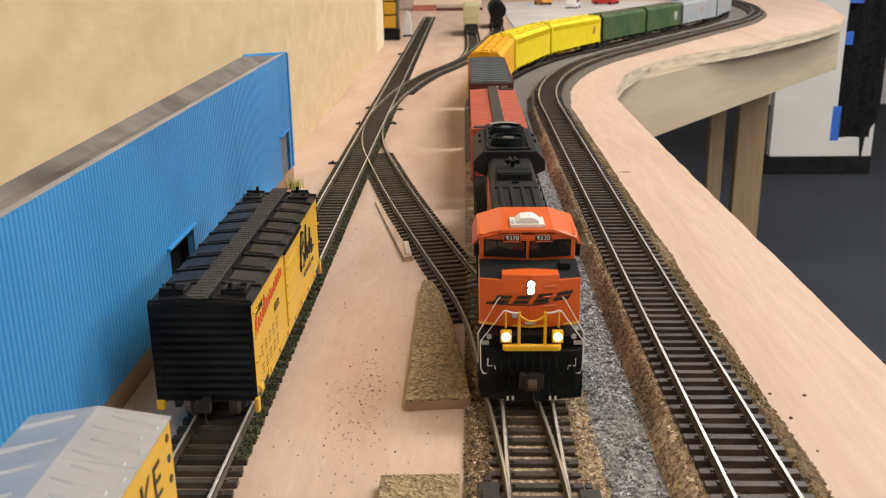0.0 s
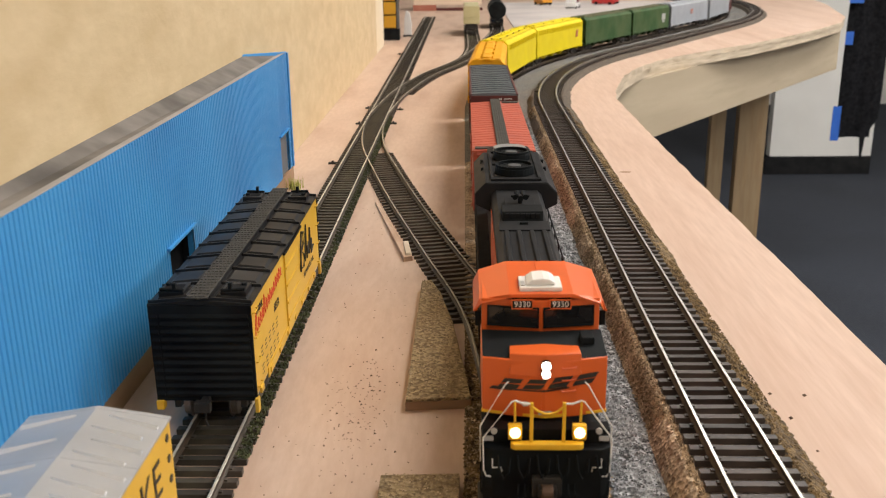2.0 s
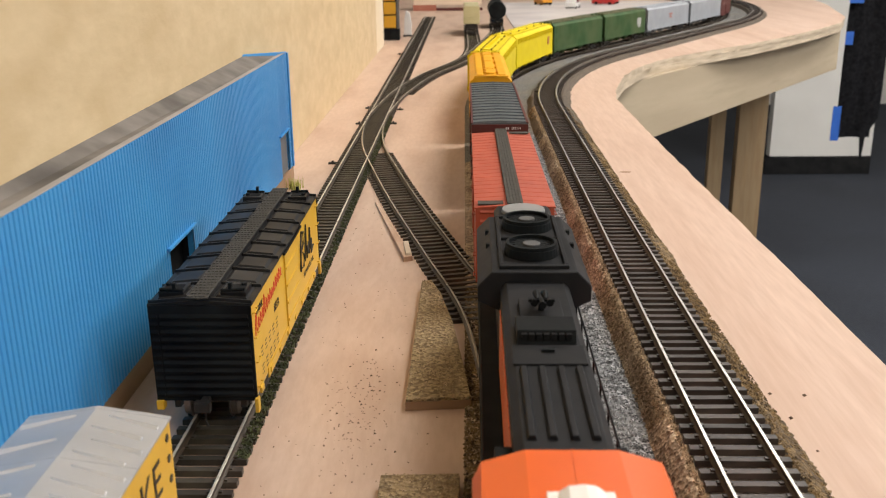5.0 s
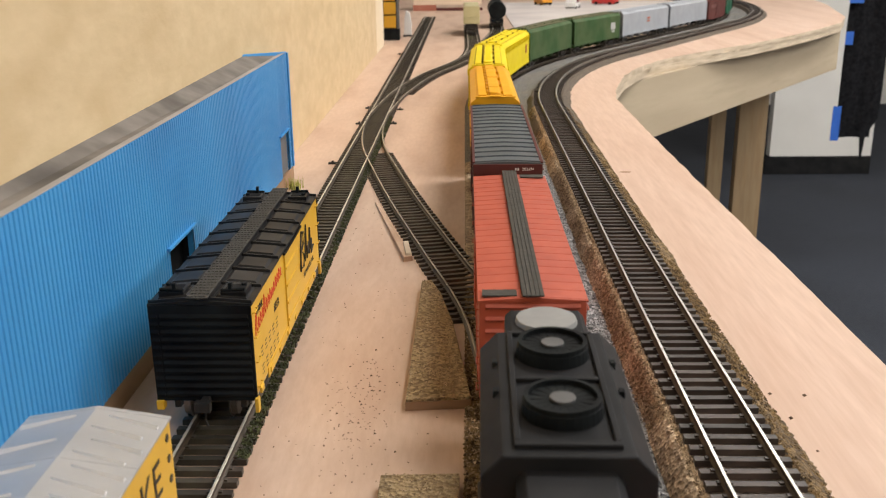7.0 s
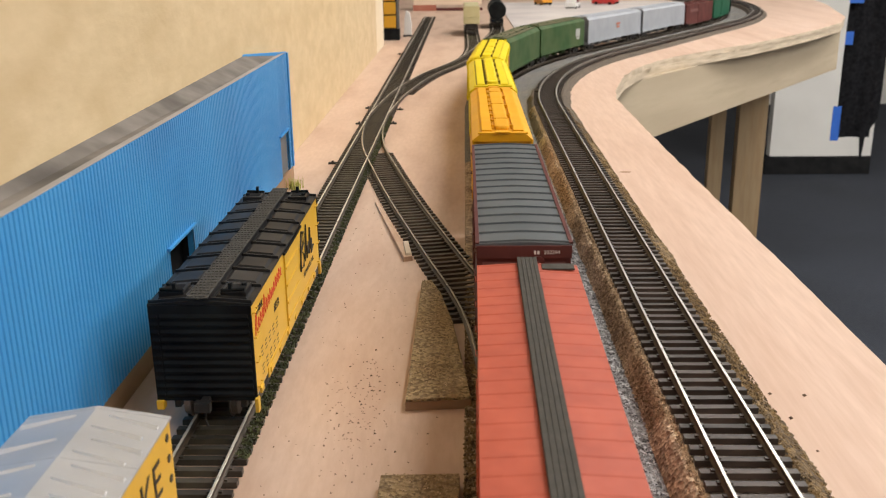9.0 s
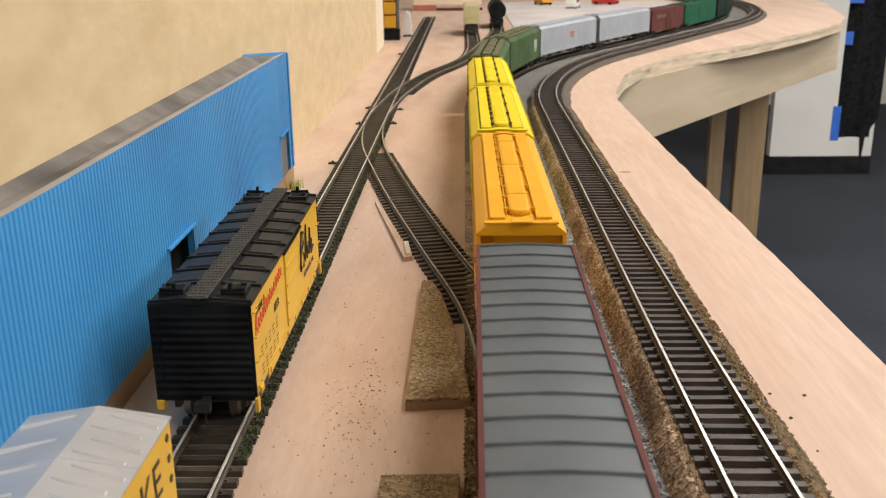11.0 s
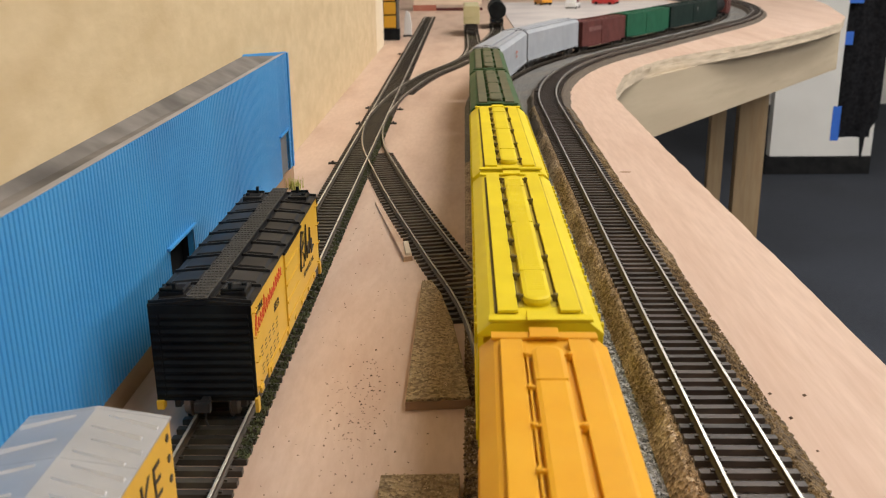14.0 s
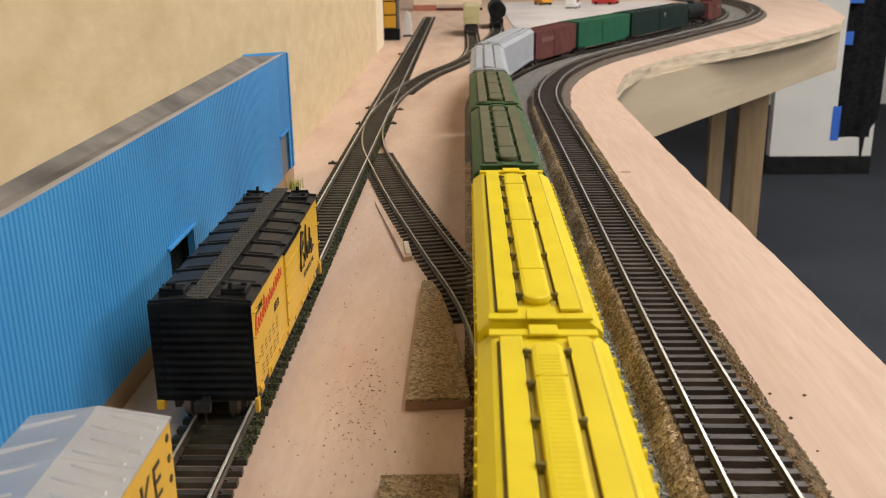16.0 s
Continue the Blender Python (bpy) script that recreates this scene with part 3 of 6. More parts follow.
        tagged(part("grit", g, SOIL_STONE, pad, "loose sandy grit"), kind="stuff")
    outline = [(100, 1960), (340, 1830), (450, 2050), (560, 2350), (600, 2900), (100, 2900)]
    sheet = part("foam_sheet", slab_from(outline, 0.05, 2.0), FOAM)
    tagged(sheet, "white foam sheet laid on the far table", "foam sheet")
    # a splintered stick beside the spur
    stick = thing("wooden_stick", "thin splintered plywood sliver beside the spur", "stick")
    part("sliver", Shape().add([(-58.2, 583, 0.05), (-57.2, 584, 0.05), (-27.5, 466, 0.05), (-32.5, 464, 0.05), (-58, 582.5, 1.0), (-57.3, 583.5, 1.0), (-27.9, 466, 2.6), (-32.2, 464.5, 2.6)],
                               [(0, 1, 2, 3), (4, 5, 6, 7), (0, 1, 5, 4), (1, 2, 6, 5), (2, 3, 7, 6), (3, 0, 4, 7)]), SLIVER, stick, bevel=0.25)
    part("torn_end", Shape().add([(-34.6, 492, 2.3), (-31.4, 493, 2.3), (-28.1, 468, 2.65), (-31.6, 467, 2.65), (-34.2, 491, 3.0), (-31.9, 492, 3.0), (-28.5, 469, 3.7), (-31.2, 468, 3.7)],
                                 [(0, 1, 2, 3), (4, 5, 6, 7), (0, 1, 5, 4), (1, 2, 6, 5), (2, 3, 7, 6), (3, 0, 4, 7)]), PLY_EDGE, stick, "pale torn end", bevel=0.2)
    # crumbs on the plywood
    rnd = random.Random(12)
    crumbs = Shape()
    for _ in range(420):
        if rnd.random() < 0.4:
            x, y = rnd.gauss(-38, 5), rnd.gauss(300, 26)
        else:
            x, y = rnd.uniform(-66, -6), 190 + 420 * rnd.random() ** 1.3
        if -24 < x and 296 < y < 428 or x > -27 and y < 252 or -4 < x:
            continue
        if y > 420 and x > -62 + (600 - y) * 0.2:
            continue
        r = rnd.uniform(0.12, 0.36) if rnd.random() < 0.88 else rnd.uniform(0.36, 0.6)
        crumbs.add([(x + r, y, 0.02), (x - r * 0.7, y + r, 0.02), (x - r * 0.6, y - r, 0.02), (x, y, r * 0.9)], [(0, 1, 3), (1, 2, 3), (2, 0, 3), (2, 1, 0)])
    for x, y, r in ((117.4, 297.6, 0.9), (107.3, 281.1, 0.9), (105.9, 298.9, 0.8), (108.5, 259.8, 0.6), (104, 480, 0.6)):
        crumbs.add([(x + r, y, 6.22), (x - r * 0.7, y + r, 6.22), (x - r * 0.6, y - r, 6.22), (x, y, 6.2 + r * 0.9)], [(0, 1, 3), (1, 2, 3), (2, 0, 3), (2, 1, 0)])
    knot = Shape().prism([(111.3 + 4.2 * math.cos(a * 0.524) * (1 + 0.2 * math.sin(a * 2.1)), 641 + 2.6 * math.sin(a * 0.524)) for a in range(12)], "z", 6.21, 6.32)
    tagged(part("wood_knot", knot, BROWN_WOOD, bevel=0.03), "dark brown knot in the plywood strip", "wood knot", kind="structure")
    tagged(part("crumbs", crumbs, CRUMB), "small dark crumbs scattered on the plywood", "crumbs", kind="stuff")


RAIL_PROFILE = [(-1.1, -2.5), (1.1, -2.5), (1.1, -2.1), (0.3, -1.7), (0.3, -0.8), (0.5, -0.65), (0.5, -0.08), (0.35, 0), (-0.35, 0), (-0.5, -0.08), (-0.5, -0.65), (-0.3, -0.8), (-0.3, -1.7), (-1.1, -2.1)]


def rail_shape(path, s0, s1, off, z, step):
    n, m = max(2, int((s1 - s0) / step)), len(RAIL_PROFILE)
    sh, vs, fs = Shape(), [], []
    for i in range(n + 1):
        s = s0 + (s1 - s0) * i / n
        for p, q in RAIL_PROFILE:
            x, y, _ = path.at(s, off + p)
            vs.append((x, y, z + q))
    for i in range(n):
        fs += [(i * m + k, i * m + (k + 1) % m, (i + 1) * m + (k + 1) % m, (i + 1) * m + k) for k in range(m)]
    return sh.add(vs, fs + [tuple(range(m)), tuple(range(n * m, n * m + m))])


def tie_shape(half, seed):
    rnd = random.Random(seed)
    w = 1.45
    j = [rnd.uniform(-0.12, 0.12) for _ in range(4)]
    s = Shape().add([(-half + j[0], -w, -2), (half + j[1], -w, -2), (half + j[2], w, -2), (-half + j[3], w, -2),
                     (-half + j[0], -w + 0.12, 0), (half + j[1], -w + 0.12, 0), (half + j[2], w - 0.12, 0), (-half + j[3], w - 0.12, 0)],
                    [(0, 3, 2, 1), (4, 5, 6, 7), (0, 1, 5, 4), (1, 2, 6, 5), (2, 3, 7, 6), (3, 0, 4, 7)])
    for x in (-10.2, -7.1, 7.1, 10.2):
        s.box(x - 0.7, x + 0.7, -0.7, 0.7, -0.3, 0.55)
    return s


def rail_track(label, path, s0, s1, z, pitch, near, material, half=14.0, skip=None, step=4.0, metal=None):
    """Two rails on ties; the ties up to `near` are pieces of their own, the far ones one mesh."""
    t = thing("railway_track", label, "railway track", "model railway tracks")
    for off in (-8.75, 8.75):
        rail = part("rail", rail_shape(path, s0, s1, off, z, step), metal or RAIL, t, "nickel-silver rail")
        rail.data.materials.append(RAIL_SIDE)
        for p in rail.data.polygons:
            if p.normal.z < 0.5 or p.center.z < (z - 0.2) * MM:
                p.material_index = 1
    meshes = []
    for k in range(4):
        me = tie_shape(half, 40 + k).mesh("tie")
        me.materials.append(material)
        meshes.append(me)
    rnd, far = random.Random(int(s1)), Shape()
    n = int((s1 - s0) / pitch)
    for i in range(n):
        s = s0 + (i + 0.5) * pitch
        x, y, h = path.at(s)
        if skip and skip(x, y):
            continue
        if s < near:
            ob = part("tie", meshes[rnd.randrange(4)], None, t)
            ob.matrix_basis = pose(x * MM, y * MM, (z - 2.52 + rnd.uniform(-0.08, 0.08)) * MM, rnd.uniform(-1, 1), 0, -math.degrees(h) + rnd.uniform(-0.6, 0.6))
        else:
            c, d = math.cos(h), math.sin(h)
            far.add([(x + a * c + b * d, y - a * d + b * c, z - 2.55 + e) for e in (-2, 0) for a, b in ((-half, -1.2), (half, -1.2), (half, 1.2), (-half, 1.2))],
                    [(0, 3, 2, 1), (4, 5, 6, 7), (0, 1, 5, 4), (1, 2, 6, 5), (2, 3, 7, 6), (3, 0, 4, 7)])
    if far.f:
        tagged(part("far_tie_rest", far, material, t), kind="stuff")
    return t


def near_line(path, s0, s1, dist):
    pts = np.array([path.at(s)[:2] for s in np.arange(s0, s1, 3)])
    return lambda x, y: bool((np.hypot(pts[:, 0] - x, pts[:, 1] - y) < dist).any())


def tracks():
    rail_track("raised outer track with brown plastic ties on cork", MAIN, 121.9, 3600, Z_MAIN, 6.6, 1250, TIE, metal=RAIL_BRIGHT)
    rail_track("low running track of the train with dark ties", TRAIN, 120.7, 3900, Z_TRAIN, 6.87, 1000, TIE_S, metal=RAIL_CREAM)
    rail_track("yard track with black plastic ties beside the blue building", YARD, 120.5, 2300, Z_YARD, 6.6, 1200, TIE_Y, metal=RAIL_CREAM)
    rail_track("spur track curving from the yard track", SPUR, 0, SPUR.length - 5, Z_TRAIN + 0.1, 6.6, 2000, TIE_S,
               skip=lambda x, y: near_line(TRAIN, 200, 500, 13)(x, y) or near_line(YARD, 500, 900, 12)(x, y))
    rail_track("branch track leaving the yard track", BRANCH, 60, BRANCH.length, Z_YARD - 0.2, 6.6, 400, TIE_Y, metal=RAIL_CREAM, skip=near_line(YARD, 800, 1300, 12))
    rail_track("stub track behind the branch", STUB, 0, STUB.length, Z_YARD - 0.3, 6.6, 0, TIE_Y, metal=RAIL_CREAM, skip=near_line(BRANCH, 500, 800, 14))
    for x, y in ((36.5, 236), (6.5, 240)):
        box = thing("switch_machine", "black plastic switch machine beside the low track", "switch machine", "switch machines", at=(x, y, 0))
        part("cover", Shape().box(-3.2, 3.2, -11, 9, 0.6, 2.1), TRUCK, box, bevel=0.4)
        part("lid", Shape().box(-2.0, 2.0, -8, 4, 2.12, 2.8), TRUCK, box, bevel=0.3)
        part("throw_bar", Shape().box(-1.0, 1.0, 9.02, 12, 0.9, 2.4), TRUCK, box, bevel=0.2)
    # switch machines' throw bars beside the turnouts
    for x, y in ((-99, 870), (-67, 870), (-99, 960), (-66, 950), (-101, 700), (-101, 1480)):
        lever = thing("switch_stand", "small black switch stand beside the turnout", "switch stand", "switch stands", at=(x, y, 0))
        part("base", Shape().box(-3.2, 3.2, -1.3, 1.3, 0.02, 1.6), TRUCK, lever, bevel=0.3)
        part("lever", Shape().box(-0.8, 0.8, -0.8, 0.8, 1.6, 2.8), TRUCK, lever, bevel=0.2)


# ---------------------------------------------------------------- the blue building
def blue_building():
    t = thing("factory_building", "blue corrugated low-relief factory building against the backdrop", "building", at=(-122.5, 0, 0))
    y0, y1, z0, z1 = 40, 655, 9.5, 88.7
    doors = [(368, 403, 12, 38), (613, 640, 10.2, 37.5)]
    # corrugated front with door openings: each stretch is a folded sheet
    pitch, depth = 2.9, 0.42

    def sheet(a, b, za, zb):
        ys, y = [], a
        prof = []
        k = 0
        while y < b:
            for dy, dx in ((0, 0), (pitch * 0.55, 0), (pitch * 0.68, -depth), (pitch * 0.87, -depth)):
                if y + dy < b:
                    prof.append((y + dy, dx))
            y += pitch
        prof.append((b, 0))
        s = Shape()
        s.grid([[(dx, yy, za) for yy, dx in prof], [(dx, yy, zb) for yy, dx in prof]])
        s.box(-3, -0.6, a, b, za, zb)
        return s
    cuts = sorted(doors)
    at = y0
    for d in cuts:
        part("wall_panel", sheet(at, d[0], z0, z1), BLUE, t)
        part("wall_panel", sheet(d[0], d[1], d[3], z1), BLUE, t)
        at = d[1]
    part("wall_panel", sheet(at, y1, z0, z1), BLUE, t)
    part("base_strip", Shape().box(-3, -0.2, y0, y1, 0.05, 9.4), BROWN_WOOD, t, "brown wooden base strip", bevel=0.2)
    part("end_wall", Shape().box(-15.4, -3.05, y1 - 2.5, y1, 0.05, z1 - 1.0), BLUE, t, bevel=0.2)
    parapet = Shape()
    parapet.add([(-15.4, 588, z1 - 2), (-15.4, 591, z1 - 2), (-0.6, y1, z1 - 2), (-0.6, y1 - 3, z1 - 2), (-15.4, 588, z1 + 5.6), (-15.4, 591, z1 + 5.6), (-0.6, y1, z1 + 0.6), (-0.6, y1 - 3, z1 + 0.6)],
                [(0, 3, 2, 1), (4, 5, 6, 7), (0, 1, 5, 4), (1, 2, 6, 5), (2, 3, 7, 6), (3, 0, 4, 7)])
    part("end_parapet", parapet, BLUE, t, "blue parapet at the end of the roof", bevel=0.2)
    part("corner_trim", Shape().prism([(0.05, y1 - 3.4), (0.75, y1 - 3.4), (0.75, y1 + 0.5), (-3, y1 + 0.5), (-3, y1 + 0.05), (0.05, y1 + 0.05)], "z", z0, z1), BLUE, t)
    roof = Shape().add([(-15.4, y0, z1 - 4), (-3.45, y0, z1 - 4), (-3.45, 638, z1 - 4), (-15.4, 587.5, z1 - 4), (-15.4, y0, z1 - 1.4), (-3.45, y0, z1 - 0.4), (-3.45, 638, z1 - 0.4), (-15.4, 587.5, z1 + 4.6)],
                       [(0, 3, 2, 1), (4, 5, 6, 7), (0, 1, 5, 4), (1, 2, 6, 5), (2, 3, 7, 6), (3, 0, 4, 7)])
    part("roof", roof, ROOF_GREY, t, "dusty grey sloping roof")
    part("ledge", Shape().box(-3.4, -0.62, y0, y1 - 4, z1 - 2.0, z1 + 0.35), LEDGE_GREY, t, "pale grey ledge behind the front wall", bevel=0.2)
    part("seam", Shape().box(0.0, 0.1, 492.7, 493.3, z0, z1), BLUE, t)
    for i, (a, b, za, zb) in enumerate(doors):
        part("lintel", Shape().box(0.05, 1.5, a - 3.5, b + 1.5, zb + 0.1, zb + 1.3), BLUE, t, bevel=0.2)
        if i:
            part("door_jamb", Shape().box(0.05, 0.7, b + 0.05, b + 1.3, za, zb), BLUE, t)
        if i == 0:
            # a near-black sheet and reveal paint the unlit inside of the doorway
            part("doorway", Shape().box(-7, -6, a - 3, b + 3, za - 2, zb + 2), DARK, t, "dark open doorway")
            part("reveal", Shape().box(-6, -3.1, b + 0.1, b + 1, za, zb), DARK, t)
        else:
            shutter = part("roller_shutter", Shape().box(-3.4, -2.5, a, b, za, zb), SHUTTER, t, "grey roller shutter")
            for k in range(9):
                z = za + k * (zb - za) / 9
                part("slat", Shape().prism([(-2.45, z), (-1.0, z), (-1.5, z + 2.9), (-2.45, z + 2.9)], "y", a, b), SHUTTER, shutter)
    part("seam", Shape().box(0.02, 0.4, 40.2, 41, z0, z1), BLUE, t)


# ---------------------------------------------------------------- rolling stock
def wheelset(parent, y, r=5.0):
    s = Shape()
    for sx in (-1, 1):
        s.cyl("x", (0, r), r, sx * 8.9, sx * 7.0, 20)
        s.cyl("x", (0, r), r + 0.7, sx * 7.0, sx * 6.5, 20)
    s.cyl("x", (0, r), 0.9, -9, 9, 8)
    ob = part("wheelset", s, WHEEL, parent, "metal wheels")
    ob.location = (0, y * MM, 0)
    return ob


def bogie(parent, y, base=20.0, name="bogie", axles=2):
    b = part(name, Shape(), TRUCK, parent)
    s = Shape()
    for sx in (-1, 1):
        L = base / 2 + 4
        s.prism([(-L, 4), (-L, 6.3), (-L * 0.6, 7.4), (-3, 8.6), (3, 8.6), (L * 0.6, 7.4), (L, 6.3), (L, 4), (L * 0.7, 3.6), (4, 2.2), (-4, 2.2), (-L * 0.7, 3.6)], "x", sx * 10.2, sx * 12.2)
        for k in range(axles):
            ya = -base / 2 + base * k / (axles - 1)
            s.cyl("x", (ya, 5.0), 1.7, sx * 10.2, sx * 12.9, 10)
        for k in (-1.4, 0, 1.4):
            s.cyl("z", (sx * 12.3, k), 0.6, 3.0, 6.2, 6)
    s.box(-10.3, 10.3, -3, 3, 4.5, 8.2)
    me = s.mesh(name, 0.0)
    me.materials.append(TRUCK)
    b.data = me
    b.location = (0, y * MM, 0)
    for k in range(axles):
        wheelset(b, -base / 2 + base * k / (axles - 1))
    return b


def coupler(parent, y, d):
    s = Shape().box(-1.3, 1.3, min(y, y + d * 6), max(y, y + d * 6), 7.6, 10.0)
    s.box(-2.6, 2.6, min(y + d * 5, y + d * 8), max(y + d * 5, y + d * 8), 7.0, 10.6)
    part("coupler", s, TRUCK, parent, bevel=0.3)
    part("uncoupling_pin", Shape().tube([(0.5, y + d * 6, 7.0), (0.6, y + d * 6.3, 3.5), (1.6, y + d * 7.2, 2.0)], 0.35), TRUCK, parent)


def ladder(parent, x, y, z0, z1, w, facing, material, rungs=5):
    """Grab irons; facing 'x': on a side, 'y': on an end."""
    for k in range(rungs):
        z = z0 + (z1 - z0) * k / (rungs - 1)
        if facing == "x":
            pts = [(x - 0.9 * (1 if x > 0 else -1), y - w / 2, z), (x, y - w / 2, z), (x, y + w / 2, z), (x - 0.9 * (1 if x > 0 else -1), y + w / 2, z)]
        else:
            pts = [(x - w / 2, y + (0.9 if y < 0 else -0.9), z), (x - w / 2, y, z), (x + w / 2, y, z), (x + w / 2, y + (0.9 if y < 0 else -0.9), z)]
        part("grab_iron", Shape().tube(pts, 0.22, 5), material, parent)


def brake_wheel(parent, x, y, z, material):
    s = Shape().cyl("y", (x, z), 2.6, y - 0.4, y + 0.4, 14)
    s.cyl("y", (x, z), 0.8, y - 1.2, y + 1.2, 8)
    part("brake_wheel", s, material, parent)


def box_car(label, length, half, eave, ridge, body, roof, group="freight cars of the train", walk_mat=None, panels=12, end_ribs=9, style="panel", name="boxcar", brake=True, rib=0.55, bogie_in=22, arched=False, ladders=True):
    """A closed car: its origin is mid-length on the rail heads, its front end at -y."""
    t = thing(name, label, "freight car", group)
    L = length / 2
    side = [(-half, 9.5), (-half, eave), (half, eave), (half, 9.5)]
    part("body", Shape().prism(side, "y", -L, L), body, t, bevel=0.35)
    part("underframe", Shape().box(-6, 6, -L + 2, L - 2, 6.5, 9.45), TRUCK, t)
    rf = Shape()
    wide = half + 0.5

    def zz(x):
        rise = ridge - eave - 0.7
        return ridge - rise * ((x / wide) ** 2 if arched else abs(x) / wide)
    crown = [wide * k / 8 for k in range(-8, 9)] if arched else [-wide, 0, wide]
    prof = [(-wide, eave + 0.05)] + [(x, zz(x)) for x in crown] + [(wide, eave + 0.05)]
    rf.prism(prof, "y", -L - 0.2, L + 0.2)
    part("roof", rf, roof, t, bevel=0.2)
    for k in range(panels + 1):
        y = -L + 1 + (length - 2) * k / panels
        s = Shape()
        for sx in (-1, 1):
            a, b = sx * (0.01 if arched else 0.6), sx * (half - 0.9 if arched else half + 0.3)
            s.add([(a, y - 0.55, zz(a)), (a, y + 0.55, zz(a)), (b, y + 0.55, zz(b)), (b, y - 0.55, zz(b)),
                   (a, y - 0.35, zz(a) + rib), (a, y + 0.35, zz(a) + rib), (b, y + 0.35, zz(b) + rib), (b, y - 0.35, zz(b) + rib)],
                  [(4, 5, 6, 7), (0, 1, 5, 4), (1, 2, 6, 5), (2, 3, 7, 6), (3, 0, 4, 7)])
        part("roof_rib", s, roof, t)
        if style == "stamped" and k < panels:
            y2 = y + (length - 2) / panels / 2
            w = (length - 2) / panels * 0.36
            s = Shape()
            for sx in (-1, 1):
                a, b = sx * 4.2, sx * (half - 1.5)
                s.add([(a, y2 - w, zz(a)), (a, y2 + w, zz(a)), (b, y2 + w, zz(b)), (b, y2 - w, zz(b)),
                       (a + sx, y2 - w + 0.8, zz(a) + 0.8), (a + sx, y2 + w - 0.8, zz(a) + 0.8), (b - sx, y2 + w - 0.8, zz(b) + 0.9), (b - sx, y2 - w + 0.8, zz(b) + 0.9)],
                      [(4, 5, 6, 7), (0, 1, 5, 4), (1, 2, 6, 5), (2, 3, 7, 6), (3, 0, 4, 7)])
            part("roof_panel", s, roof, t)
    for sy in (-1, 1):
        for k in range(end_ribs):
            z = 12 + (eave - 13.5) * k / max(1, end_ribs - 1)
            part("end_rib", Shape().prism([(sy * L, z - 0.9), (sy * (L + 0.8), z), (sy * L, z + 0.9)], "x", -half + 2, half - 2), body, t)
        coupler(t, sy * L, sy)
        bogie(t, sy * (L - bogie_in))
        brake_wheel(t, -5 * sy, sy * (L + 1.8), eave - 6, body) if sy < 0 and brake else None
    for sx in (-1, 1):
        part("sill", Shape().box(min(sx * half, sx * (half + 0.4)), max(sx * half, sx * (half + 0.4)), -L + 18, L - 18, 7.5, 11), body, t)
        d = Shape().box(min(sx * half, sx * (half + 0.6)), max(sx * half, sx * (half + 0.6)), -13, 13, 10, eave - 0.8)
        for k in range(4):
            d.box(min(sx * (half + .6), sx * (half + 1.0)), max(sx * (half + .6), sx * (half + 1.0)), -12.5, 12.5, 13 + k * 7, 14 + k * 7)
        part("door", d, body, t)
        for sy in (-1, 1) if ladders else ():
            ladder(t, sx * (half + 0.9), sy * (L - 4), 12, eave - 3, 5, "x", body, 4)
    if walk_mat:
        z = ridge + 0.9
        walkway = part("roofwalk", Shape().box(-3.5, 3.5, -L + 1, L - 1, ridge - 0.3, z - 0.02), walk_mat, t, "grey plank roofwalk")
        for k in range(5):
            x = -2.8 + k * 1.4
            part("plank", Shape().box(x - 0.64, x + 0.64, -L - 2.2, L + 2.2, z, z + 0.5), walk_mat, walkway, bevel=0.1)
        part("lateral_walk", Shape().box(-half + 1, -5, -L + 1.5, -L + 7, eave + 1.4, eave + 1.9), walk_mat, t)
        part("lateral_walk", Shape().box(5, half - 1, L - 7, L - 1.5, eave + 1.4, eave + 1.9), walk_mat, t)
    return t


def slanted(parent, name, bars, material, m, depth=0.08):
    """Plain shapes in place of a mark: each bar is (x, y, width, height, lean) in the mark's own plane."""
    s = Shape()
    for x, y, w, h, lean in bars:
        s.prism([(x, y), (x + w, y), (x + w + lean, y + h), (x + lean, y + h)], "z", 0, depth)
    ob = part(name, s, material, parent)
    ob.matrix_basis = m
    return ob


def side_pose(x, y, z):
    return pose(x * MM, y * MM, z * MM, 90, 0, 90)


def end_pose(x, y, z):
    return pose(x * MM, y * MM, z * MM, 90, 0, 0)


